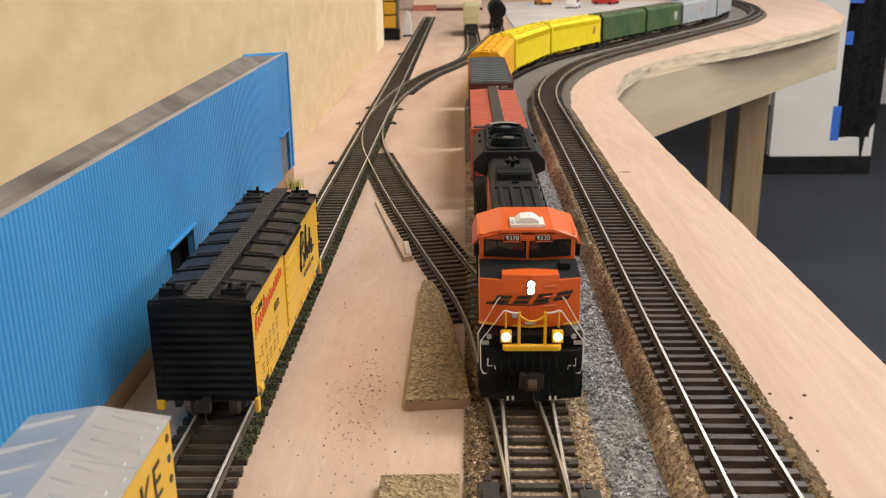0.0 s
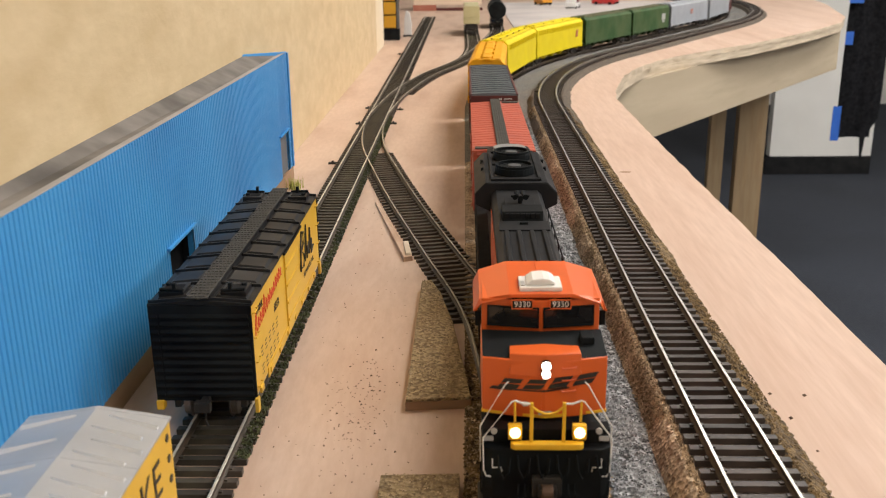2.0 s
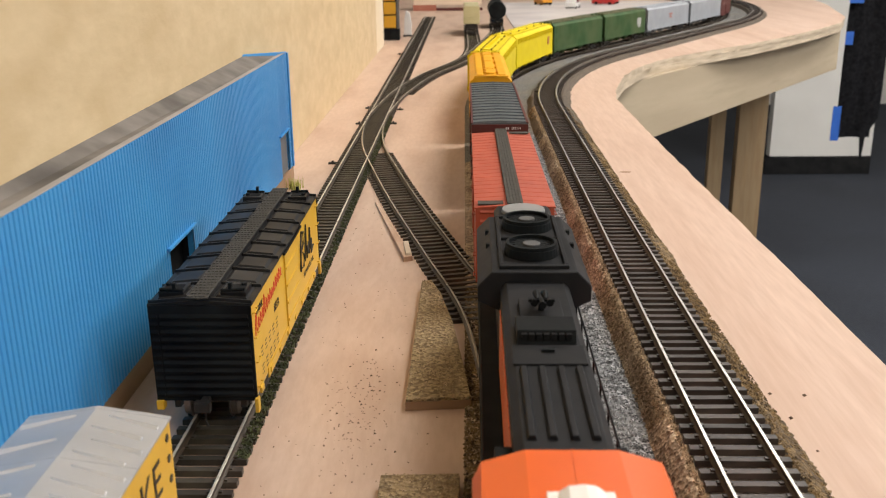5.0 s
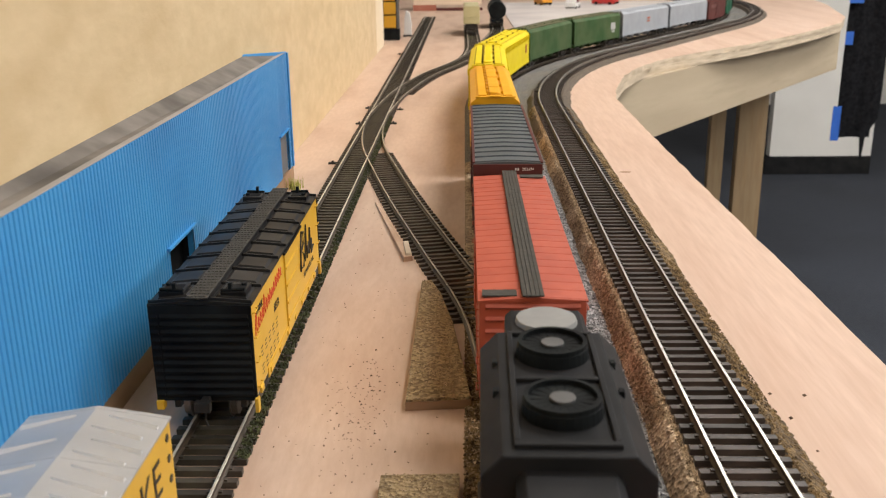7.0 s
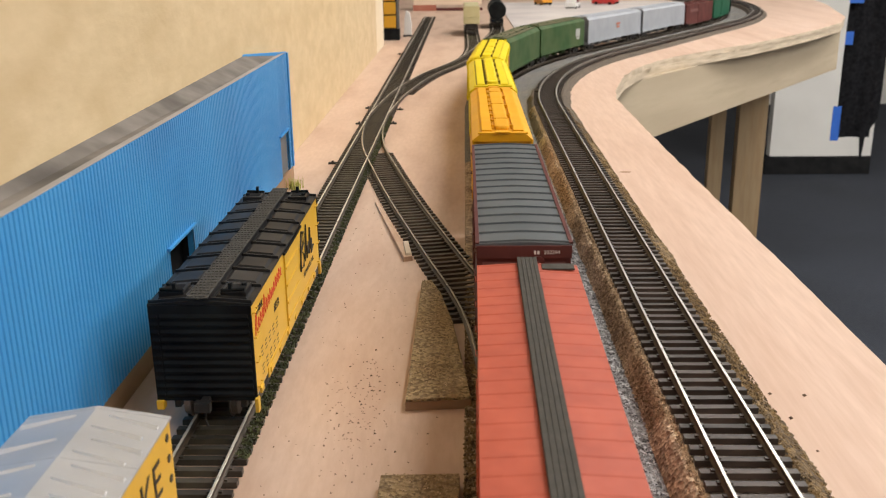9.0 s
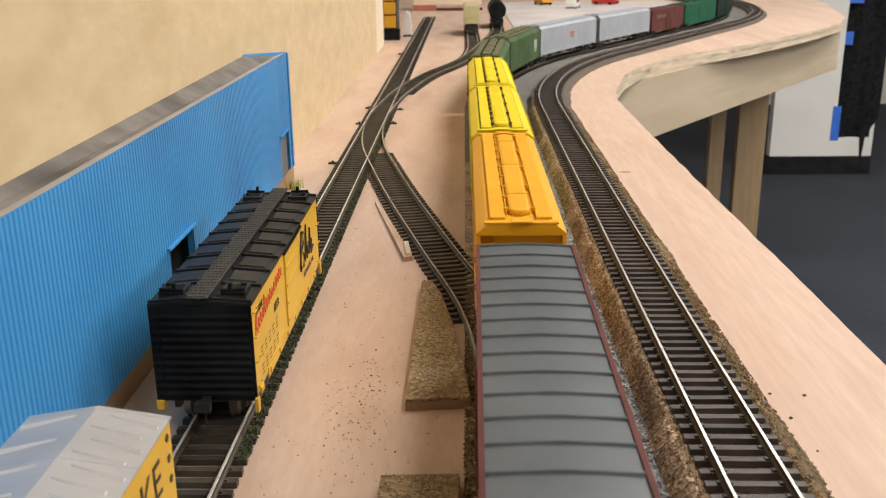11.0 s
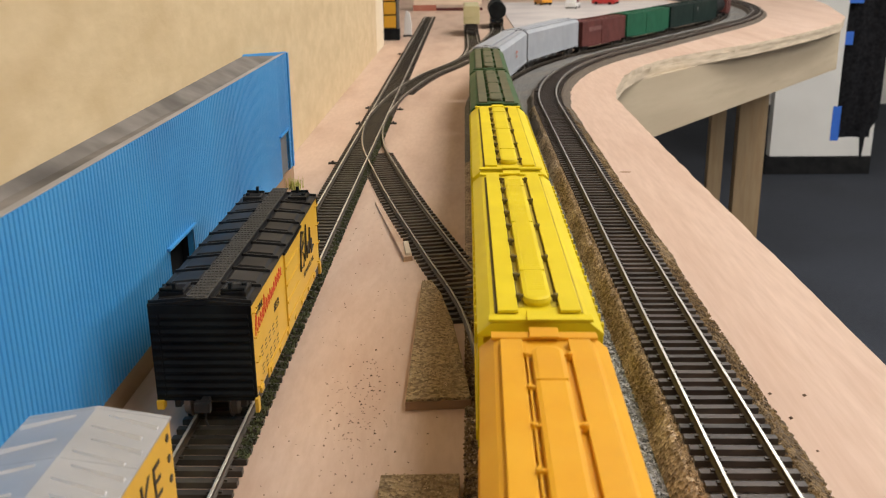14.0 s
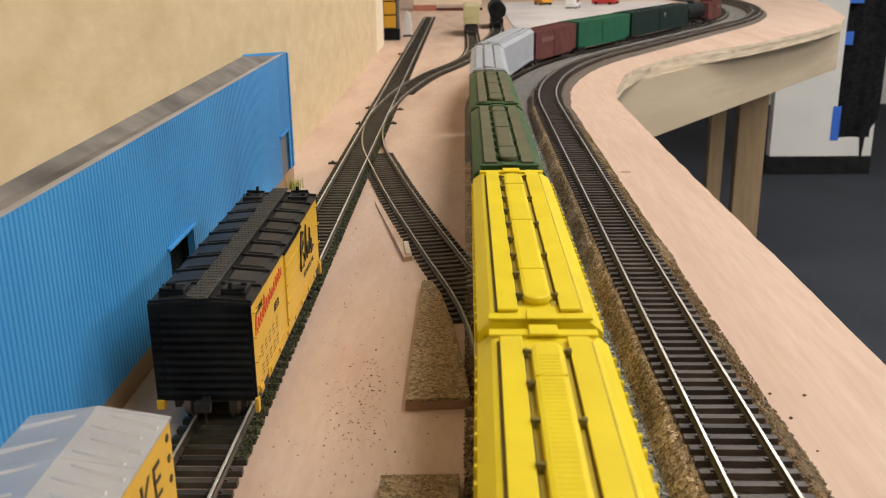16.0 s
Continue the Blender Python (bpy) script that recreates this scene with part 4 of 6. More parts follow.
# ---------------------------------------------------------------- the locomotive
def locomotive():
    t = thing("diesel_locomotive", "orange and black model diesel locomotive with lit headlights", "locomotive")

    def Y(u):
        return u - 142.0
    # running gear
    for u in (58, 222):
        bogie(t, Y(u), 44, "bogie", 3)
    part("knuckle", Shape().cyl("x", (Y(1.0), 9.2), 2.0, -1.6, 1.6, 14), mat("rusty_knuckle", (0.07, 0.04, 0.025), 0.7, col2=(0.11, 0.06, 0.035), scale=200), t, "rusty coupler knuckle", bevel=0.4)
    part("fuel_tank", Shape().prism([(-13, 14), (-14, 9), (-11, 4), (11, 4), (14, 9), (13, 14)], "y", Y(108), Y(172)), BLACK, t, bevel=0.6)
    part("deck", Shape().box(-17.6, 17.6, Y(10), Y(276), 14, 17.6), BLACK, t, "black running board", bevel=0.3)
    # pilot with its plough
    pilot = part("pilot", Shape().prism([(-17.8, Y(6.5)), (-15, Y(4.5)), (15, Y(4.5)), (17.8, Y(6.5)), (17.8, Y(10)), (-17.8, Y(10))], "z", 5.5, 20.2), BLACK, t, "black pilot", bevel=0.3)
    plough = Shape()
    plough.add([(-17.5, Y(5.5), 2.4), (0, Y(2.4), 2.1), (17.5, Y(5.5), 2.4), (17.8, Y(6.2), 9.5), (0, Y(4.2), 9.5), (-17.8, Y(6.2), 9.5),
                (-17.5, Y(7), 2.4), (0, Y(4), 2.1), (17.5, Y(7), 2.4), (17.8, Y(7.6), 9.5), (0, Y(6), 9.5), (-17.8, Y(7.6), 9.5)],
               [(0, 1, 4, 5), (1, 2, 3, 4), (6, 11, 10, 7), (7, 10, 9, 8), (5, 4, 10, 11), (4, 3, 9, 10), (0, 6, 7, 1), (1, 7, 8, 2), (0, 5, 11, 6), (2, 8, 9, 3)])
    part("plough", plough, BLACK, t, "black snow plough")
    part("anticlimber", Shape().prism([(-10, Y(4.6)), (-9, Y(3.6)), (9, Y(3.6)), (10, Y(4.6)), (10, Y(6)), (-10, Y(6))], "z", 20.5, 22.3), YELLOW_TRIM, t, "yellow anticlimber", bevel=0.25)
    part("front_plate", Shape().box(-17.6, 17.6, Y(8), Y(13), 17.7, 24.5), BLACK, t, bevel=0.2)
    coupler(t, Y(8), -1)
    coupler(t, Y(274), 1)
    for sx in (-1, 1):
        lamp = part("ditch_light", Shape().box(sx * 8.8 - 1.9, sx * 8.8 + 1.9, Y(5.0), Y(7), 22.9, 27.2), YELLOW_TRIM, t, "yellow ditch light housing", bevel=0.3)
        part("lens", Shape().cyl("y", (sx * 8.8, 25.2), 1.45, Y(4.5), Y(5.1), 18), LAMP_WARM, lamp, "glowing warm lens")
        part("step_well", Shape().box(min(sx * 14, sx * 17.9), max(sx * 14, sx * 17.9), Y(8), Y(18), 4, 14), BLACK, t, bevel=0.3)
        for z in (4.2, 8.2, 12.2):
            part("step", Shape().box(min(sx * 14, sx * 18.3), max(sx * 14, sx * 18.3), Y(9), Y(17), z, z + 0.6), BLACK, t)
        # bent white rails at the corners
        part("corner_rail", Shape().tube([(sx * 14.5, Y(5.0), 11.6), (sx * 16.6, Y(4.8), 11.8), (sx * 17.4, Y(5), 13.5), (sx * 17.6, Y(5), 23.5), (sx * 9.8, Y(4.8), 34.6), (sx * 9.0, Y(5), 34.8)], 0.23, 6), WHITE_TRIM, t, "white bent wire rail")
        part("corner_rail", Shape().tube([(sx * 18.2, Y(10), 13.5), (sx * 18.3, Y(10), 24.5), (sx * 11.5, Y(11), 36.5), (sx * 10.6, Y(11), 37.5)], 0.22, 6), WHITE_TRIM, t, "white bent wire rail")
        part("hand_post", Shape().tube([(sx * 9.0, Y(5), 34.8), (sx * 8.9, Y(5), 28.6)], 0.38, 6), YELLOW_TRIM, t, "yellow rail post")
        part("gate_post", Shape().box(sx * 4.4 - 0.5, sx * 4.4 + 0.5, Y(4.4), Y(5.2), 22.4, 34.4), YELLOW_TRIM, t, "yellow gate post", bevel=0.2)
        part("hand_bar", Shape().tube([(sx * 9.0, Y(5), 34.8), (sx * 6.5, Y(4.8), 34.0), (sx * 4.4, Y(4.8), 34.0)], 0.3, 6), WHITE_TRIM, t, "white hand bar")
        part("bracket", Shape().tube([(sx * 15, Y(4.3), 17.5), (sx * 15, Y(4.3), 14.8), (sx * 12.6, Y(4.3), 14.8), (sx * 12.4, Y(4.3), 13.6)], 0.22, 6), WHITE_TRIM, t, "white lift bracket")
        for k in range(2):
            part("hose", Shape().tube([(sx * (6.0 + k * 1.8), Y(4.4), 9.5), (sx * (6.1 + k * 1.8), Y(2.6), 7.5), (sx * (6.4 + k * 1.8), Y(2.2), 4.4)], 0.3, 6), BLACK, t)
            part("hose_tip", Shape().cyl("z", (sx * (6.4 + k * 1.8), Y(2.2)), 0.4, 2.9, 4.4, 8), WHITE_TRIM, t, "white hose tip")
    for k in range(6):
        x = -13.5 + k * 5.4
        part("cable", Shape().tube([(x, Y(4.5), 18.5), (x + 0.4, Y(3.2), 14.5), (x + 1.6, Y(2.8), 12.0), (x + 3.0, Y(3.2), 14.0), (x + 3.4, Y(4.5), 17.5)], 0.4, 6), BLACK, t, "black looping cable")
    part("draft_box", Shape().box(-4.2, 4.2, Y(2.6), Y(5), 6.6, 12.4), TRUCK, t, bevel=0.5)
    chain = [(-4.4 + 8.8 * k / 10, Y(4.6), 33.4 - 2.4 * (1 - ((k - 5) / 5) ** 2)) for k in range(11)]
    part("chain", Shape().tube(chain, 0.34, 6), YELLOW_TRIM, t, "yellow sagging chain")
    # nose: a shallow V in plan, black anti-glare panel on the slope
    nose = Shape().prism([(-17.6, Y(18)), (-8.8, Y(15.6)), (0, Y(14)), (8.8, Y(15.6)), (17.6, Y(18)), (17.6, Y(36)), (-17.6, Y(36))], "z", 24.6, 41.9)
    part("nose", nose, ORANGE, t, "orange nose", bevel=0.35)
    part("nose_stripe", Shape().prism([(-17.8, Y(17.8)), (0, Y(13.7)), (17.8, Y(17.8)), (17.8, Y(19)), (-17.8, Y(19))], "z", 24.9, 25.7), YELLOW_TRIM, t, "yellow line along the nose")
    slope = Shape().add([(-17.5, Y(18.4), 42.0), (0, Y(14.5), 42.0), (17.5, Y(18.4), 42.0), (17.5, Y(33), 44.0), (0, Y(31.5), 44.0), (-17.5, Y(33), 44.0), (-17.5, Y(36), 42.0), (17.5, Y(36), 42.0)],
                        [(0, 1, 4, 5), (1, 2, 3, 4), (0, 5, 6), (2, 7, 3), (5, 4, 3, 7, 6), (0, 6, 7, 2, 1)])
    part("antiglare_panel", slope, BLACK, t, "black anti-glare panel")
    hump = Shape().add([(-10.0, Y(15.5), 37.4), (0, Y(13.3), 37.4), (10.0, Y(15.5), 37.4), (10.0, Y(16.3), 43.7), (0, Y(14.1), 44.2), (-10.0, Y(16.3), 43.7),
                        (-9.8, Y(22), 43.6), (0, Y(22.5), 44.0), (9.8, Y(22), 43.6), (-10.0, Y(22), 37.4), (10.0, Y(22), 37.4)],
                       [(0, 1, 4, 5), (1, 2, 3, 4), (5, 4, 7, 6), (4, 3, 8, 7), (0, 5, 6, 9), (2, 10, 8, 3), (0, 9, 10, 2, 1), (6, 7, 8, 10, 9)])
    part("headlight_housing", hump, ORANGE, t, "orange raised headlight housing", bevel=0.3)
    for z in (41.3, 38.9):
        lamp = part("headlight", Shape().cyl("y", (0, z), 1.45, Y(13.0), Y(14.6), 20), BLACK, t)
        part("lens", Shape().cyl("y", (0, z), 1.25, Y(12.75), Y(13.0), 20), LAMP_HOT, lamp, "glowing white lens")
    for z in (33.0, 36.4, 40.0):
        part("nose_grab", Shape().tube([(4.6, Y(14.8), z), (4.6, Y(14.0), z), (8.4, Y(14.8), z), (8.4, Y(15.6), z)], 0.22, 5), ORANGE, t)
    part("number_plate", Shape().box(-6.3, -4.6, Y(14.2), Y(15.0), 28.4, 29.6), GREY_MARK, t)
    part("nose_vent", Shape().box(-1.8, 1.8, Y(13.4), Y(14.2), 26.2, 27.0), GREY_MARK, t, "pale slot on the nose")
    # the maker's mark is kept to plain slanted shapes
    def on_nose(x):
        return Y(14.0) + 0.182 * min(abs(x), 8.8) + 0.273 * max(abs(x) - 8.8, 0.0)

    def nose_bar(name, x0, x1, z0, z1, lean, material, rise=0.06, proud=0.45):
        cols = [x0] + [x for x in (-8.8, 0.0, 8.8) if x0 + 0.3 < x < x1 - 0.3] + [x1]
        s = Shape()
        for a, b in zip(cols, cols[1:]):
            vs = []
            for d in (proud, 0.0):
                for x, z, sh in ((a, z0, 0), (b, z0, 0), (b, z1, lean), (a, z1, lean)):
                    vs.append((x + sh, on_nose(x + sh) - d, z + rise * x))
            s.add(vs, [(0, 1, 2, 3), (7, 6, 5, 4), (0, 4, 5, 1), (1, 5, 6, 2), (2, 6, 7, 3), (3, 7, 4, 0)])
        return part(name, s, material, t)
    for x0, x1 in ((-13.4, -8.0), (-6.4, -1.2), (0.6, 5.8), (7.6, 13.2)):
        nose_bar("emblem_bar", x0, x1, 33.9, 35.2, 0.9, INK)
        nose_bar("emblem_bar", x0 + 1.2, x1 + 1.0, 35.6, 36.9, 0.9, INK)
    nose_bar("emblem_line", -15.6, -9.4, 33.0, 33.8, 0.9, INK, 0.02)
    nose_bar("emblem_line", -9.0, 0.0, 33.1, 33.45, 0.1, INK, 0.02)
    nose_bar("emblem_line", 0.2, 6.6, 33.1, 33.45, 0.1, INK, 0.1)
    door = Shape()
    door.prism([(-8.2, on_nose(-8.2) - 0.25), (-1.0, on_nose(-1.0) - 0.25), (-1.0, on_nose(-1.0) + 0.4), (-8.2, on_nose(-8.2) + 0.4)], "z", 26.5, 37.2)
    part("nose_door", door, ORANGE, t, bevel=0.1)
    for sx in (-1, 1):
        part("marker_lamp", Shape().cyl("y", (sx * 14.5, 24.2), 0.9, Y(7.4), Y(8.0), 12), GREY_MARK, t)
        part("builder_plate", Shape().box(sx * 16 - 1.4, sx * 16 + 1.4, Y(7.6), Y(8.0), 21.2, 22.6), GREY_MARK, t)
    # cab
    cab = Shape().prism([(-17.5, Y(36.5)), (0, Y(33.5)), (17.5, Y(36.5)), (17.5, Y(61)), (-17.5, Y(61))], "z", 17.7, 52.6)
    part("cab", cab, ORANGE, t, "orange cab", bevel=0.3)
    for sx in (-1, 1):
        a = -9.7 * sx
        base = end_pose(sx * 8.2, Y(34.9) - 0.12, 47.4) @ pose(0, 0, 0, 0, 9.7 * sx, 0)
        w0 = part("windshield", Shape().prism([(-7.2, -2.7), (7.2, -2.7), (7.2, 2.3 if sx < 0 else 2.9), (-7.2, 2.9 if sx < 0 else 2.3)], "z", -0.3, 0.18), GLASS_DARK, t, "dark cab window", bevel=0.0)
        w0.matrix_basis = base
        fr = Shape()
        for b in ((-7.7, 7.7, -3.2, -2.7), (-7.7, 7.7, 2.7, 3.2), (-7.7, -7.2, -2.7, 2.7), (7.2, 7.7, -2.7, 2.7)):
            fr.box(*b, -0.2, 0.42)
        f0 = part("window_gasket", fr, BLACK, w0, "black rubber gasket")
        wp = part("wiper", Shape().tube([(sx * 3, 3.4, 0.5), (sx * 2.6, 0.4, 0.6)], 0.16, 5), BLACK, w0)
        nb = part("number_board", Shape().box(sx * 5.6 - 3.1, sx * 5.6 + 3.1, Y(33.6), Y(36), 50.4, 52.9), BLACK, t, "black number board", bevel=0.2)
        nf = Shape()
        for b in ((-3.2, 3.2, 52.8, 53.15), (-3.2, 3.2, 50.15, 50.5), (-3.2, -2.9, 50.5, 52.8), (2.9, 3.2, 50.5, 52.8)):
            nf.box(sx * 5.6 + b[0], sx * 5.6 + b[1], Y(33.4), Y(34), b[2], b[3])
        part("board_frame", nf, ORANGE, nb)
        lettering("road_number", "9330", 2.45, WHITE_TRIM, nb, end_pose(sx * 5.6, Y(33.55), 51.6), 0.05, "white road number")
        part("side_window", Shape().box(min(sx * 17.4, sx * 17.7), max(sx * 17.4, sx * 17.7), Y(40), Y(56), 43, 49.5), GLASS_DARK, t)
        part("mirror", Shape().box(min(sx * 17.7, sx * 19.4), max(sx * 17.7, sx * 19.4), Y(37.5), Y(38.2), 43.5, 48), BLACK, t)
    roof = [(-20, 48.6), (-18.2, 52.6), (-9.4, 55.4), (9.4, 55.4), (18.2, 52.6), (20, 48.6), (19.2, 48.6), (17.5, 51.9), (9, 54.3), (-9, 54.3), (-17.5, 51.9), (-19.2, 48.6)]
    s = Shape()
    n = len(roof)
    ya = [Y(38.0 if abs(p) > 18 else (35.8 if abs(p) > 9.5 else 34.2)) for p, q in roof]
    s.add([(p, y, q - 0.8) for (p, q), y in zip(roof, ya)] + [(p, Y(62.5), q) for p, q in roof], [(i, (i + 1) % n, (i + 1) % n + n, i + n) for i in range(n)]
          + [(0, 1, 10, 11), (1, 2, 9, 10), (2, 3, 8, 9), (3, 4, 7, 8), (4, 5, 6, 7)] + [tuple(n + i for i in f) for f in ((0, 1, 10, 11), (1, 2, 9, 10), (2, 3, 8, 9), (3, 4, 7, 8), (4, 5, 6, 7))])
    part("cab_roof", s, ORANGE, t, "orange faceted cab roof")
    part("roof_seam", Shape().prism([(Y(35), 54.5), (Y(62.4), 55.3), (Y(62.4), 55.55), (Y(35), 54.75)], "x", -0.2, 0.2), ORANGE, t)
    dome = part("antenna_base", Shape().box(-6.3, 6.3, Y(36.2), Y(46.5), 54.6, 56.0), WHITE_TRIM, t, "white antenna base", bevel=0.3)
    part("antenna_dome", Shape().prism([(-4.3, 56.0), (-4.0, 56.7), (-2.4, 57.9), (0.8, 58.2), (2.6, 57.9), (4.2, 56.9), (4.4, 56.0)], "y", Y(37.6), Y(45.6)), WHITE_TRIM, dome, "white antenna dome", bevel=0.5)
    part("antenna_slot", Shape().prism([(-5.9, 56.02), (-4.7, 56.02), (-4.7, 56.3), (-5.9, 56.3)], "y", Y(37.4), Y(41.2)), GREY_MARK, dome, "grey slot")
    part("intake_box", Shape().box(10.8, 14.6, Y(24), Y(29), 43.0, 45.2), BLACK, t, "small black box on the nose", bevel=0.3)
    # long hood
    part("hood", Shape().prism([(-11, 17.7), (-11, 48.0), (-9, 50.0), (9, 50.0), (11, 48.0), (11, 17.7)], "y", Y(61.1), Y(257)), CHARCOAL, t, "charcoal hood", bevel=0.3)
    for sx in (-1, 1):
        for k in range(9):
            u = 84 + k * 11
            part("hood_door", Shape().box(min(sx * 11, sx * 11.35), max(sx * 11, sx * 11.35), Y(u), Y(u + 10), 22, 43), ORANGE if k < 8 else CHARCOAL, t, "orange hood door", bevel=0.1)
        part("blower_duct", Shape().box(min(sx * 11, sx * 15), max(sx * 11, sx * 15), Y(67), Y(84), 17.7, 44), BLACK, t, bevel=0.5)
        for k in range(12):
            u = 78 + k * 16.5
            part("stanchion", Shape().tube([(sx * 17.4, Y(u), 16), (sx * 17.4, Y(u), 30.5)], 0.35, 5), BLACK, t)
        part("handrail", Shape().tube([(sx * 17.4, Y(78), 30.5), (sx * 17.4, Y(262), 30.5)], 0.35, 5), BLACK, t)
    for x in (-7.0, -2.4, 2.4, 7.0):
        part("hood_rib", Shape().prism([(x - 1.1, 49.9), (x - 0.7, 51.2), (x + 0.7, 51.2), (x + 1.1, 49.9)], "y", Y(76), Y(112)), CHARCOAL, t, bevel=0.25)
    part("hatch_plate", Shape().box(-9.6, 9.6, Y(114), Y(126), 49.9, 50.6), CHARCOAL, t, bevel=0.2)
    part("hatch_handle", Shape().box(-1.6, 1.6, Y(121), Y(122.4), 50.6, 51.4), BLACK, t)
    part("silencer", Shape().prism([(Y(127), 49.9), (Y(129), 53.6), (Y(138), 54.0), (Y(141), 49.9)], "x", -8, 8), BLACK, t, "black exhaust silencer", bevel=0.3)
    for k in range(7):
        x = -6 + 2 * k
        # no hole: near-black boxes paint the shade inside the slots
        part("slot", Shape().box(x - 0.7, x + 0.7, Y(127.3), Y(129.2), 51.2, 53.0), DARK, t)
    part("exhaust_base", Shape().box(-6.2, 6.2, Y(141.2), Y(158), 49.9, 51.6), CHARCOAL, t, bevel=0.3)
    horn = part("horn", Shape().cyl("z", (0, Y(149)), 0.9, 51.6, 54.6, 10), BLACK, t, "black air horn")
    for dx, du in ((-2.2, -1.5), (0, -2.5), (2.2, -1.5), (-1.2, 2.5), (1.2, 2.5)):
        part("trumpet", Shape().cyl("y", (dx, 54.8), 0.5, Y(149), Y(149 + du * 2), 8, 1.15), BLACK, horn)
    part("horn_bar", Shape().box(-3.8, 3.8, Y(148.3), Y(149.7), 54.2, 55.0), BLACK, horn)
    # flared radiator
    wing = [(-11, 40), (-18.2, 43.5), (-18.2, 48.6), (-13.6, 53.4), (13.6, 53.4), (18.2, 48.6), (18.2, 43.5), (11, 40)]
    part("radiator", Shape().prism(wing, "y", Y(177), Y(242)), CHARCOAL, t, "flared charcoal radiator housing", bevel=0.6)
    for b in ((-11.2, 11.2, 180, 182), (-11.2, 11.2, 238.5, 240), (-11.2, -9.8, 182, 238.5), (9.8, 11.2, 182, 238.5), (-9.8, 9.8, 211, 212.4)):
        part("radiator_trim", Shape().box(b[0], b[1], Y(b[2]), Y(b[3]), 53.3, 54.5), CHARCOAL, t, bevel=0.25)
    for u in (196.5, 227.0):
        fan = part("cooling_fan", Shape().cyl("z", (0, Y(u)), 9.2, 53.3, 56.4, 32, 8.9), BLACK, t, "black round cooling fan", bevel=0.2)
        n = 32
        ring = Shape().add([(r * math.cos(2 * math.pi * k / n), Y(u) + r * math.sin(2 * math.pi * k / n), z) for k in range(n) for r, z in ((7.6, 56.35), (7.6, 57.6), (8.7, 57.6), (8.7, 56.35))],
                           [(4 * k + i, 4 * k + j, 4 * ((k + 1) % n) + j, 4 * ((k + 1) % n) + i) for k in range(n) for i, j in ((0, 1), (1, 2), (2, 3), (3, 0))])
        part("fan_ring", ring, BLACK, fan)
        part("fan_hub", Shape().cyl("z", (0, Y(u)), 2.9, 56.35, 57.1, 20), HUB_GREY, fan, "dark grey fan hub", bevel=0.2)
        for k in range(18):
            a = 2 * math.pi * k / 18
            c, d = math.cos(a), math.sin(a)
            part("fan_blade", Shape().add([(3.2 * c - 0.14 * d, Y(u) + 3.2 * d + 0.14 * c, 56.45), (3.2 * c + 0.14 * d, Y(u) + 3.2 * d - 0.14 * c, 56.45),
                                           (7.7 * c + 0.14 * d, Y(u) + 7.7 * d - 0.14 * c, 56.6), (7.7 * c - 0.14 * d, Y(u) + 7.7 * d + 0.14 * c, 56.6),
                                           (3.2 * c, Y(u) + 3.2 * d, 56.4), (7.7 * c, Y(u) + 7.7 * d, 56.4)],
                                          [(0, 1, 2, 3), (0, 3, 5, 4), (1, 4, 5, 2), (0, 4, 1), (2, 5, 3)]), DARK, fan)
    part("rear_hood", Shape().prism([(-11.2, 40), (-11.2, 51.5), (-9.6, 53.2), (9.6, 53.2), (11.2, 51.5), (11.2, 40)], "y", Y(242.1), Y(258.5)), CHARCOAL, t, bevel=0.4)
    part("rear_fan_cap", Shape().cyl("z", (0, Y(249.5)), 8.6, 53.1, 54.6, 32, 8.2), FAN_GREY, t, "pale grey round fan grille", bevel=0.2)
    for sx in (-1, 1):
        part("lifting_eye", Shape().box(sx * 14.6 - 0.6, sx * 14.6 + 0.6, Y(206), Y(208), 51.5, 53.6), BLACK, t)
        part("lifting_eye", Shape().box(sx * 14.6 - 0.6, sx * 14.6 + 0.6, Y(222), Y(224), 51.5, 53.6), BLACK, t)
    return t


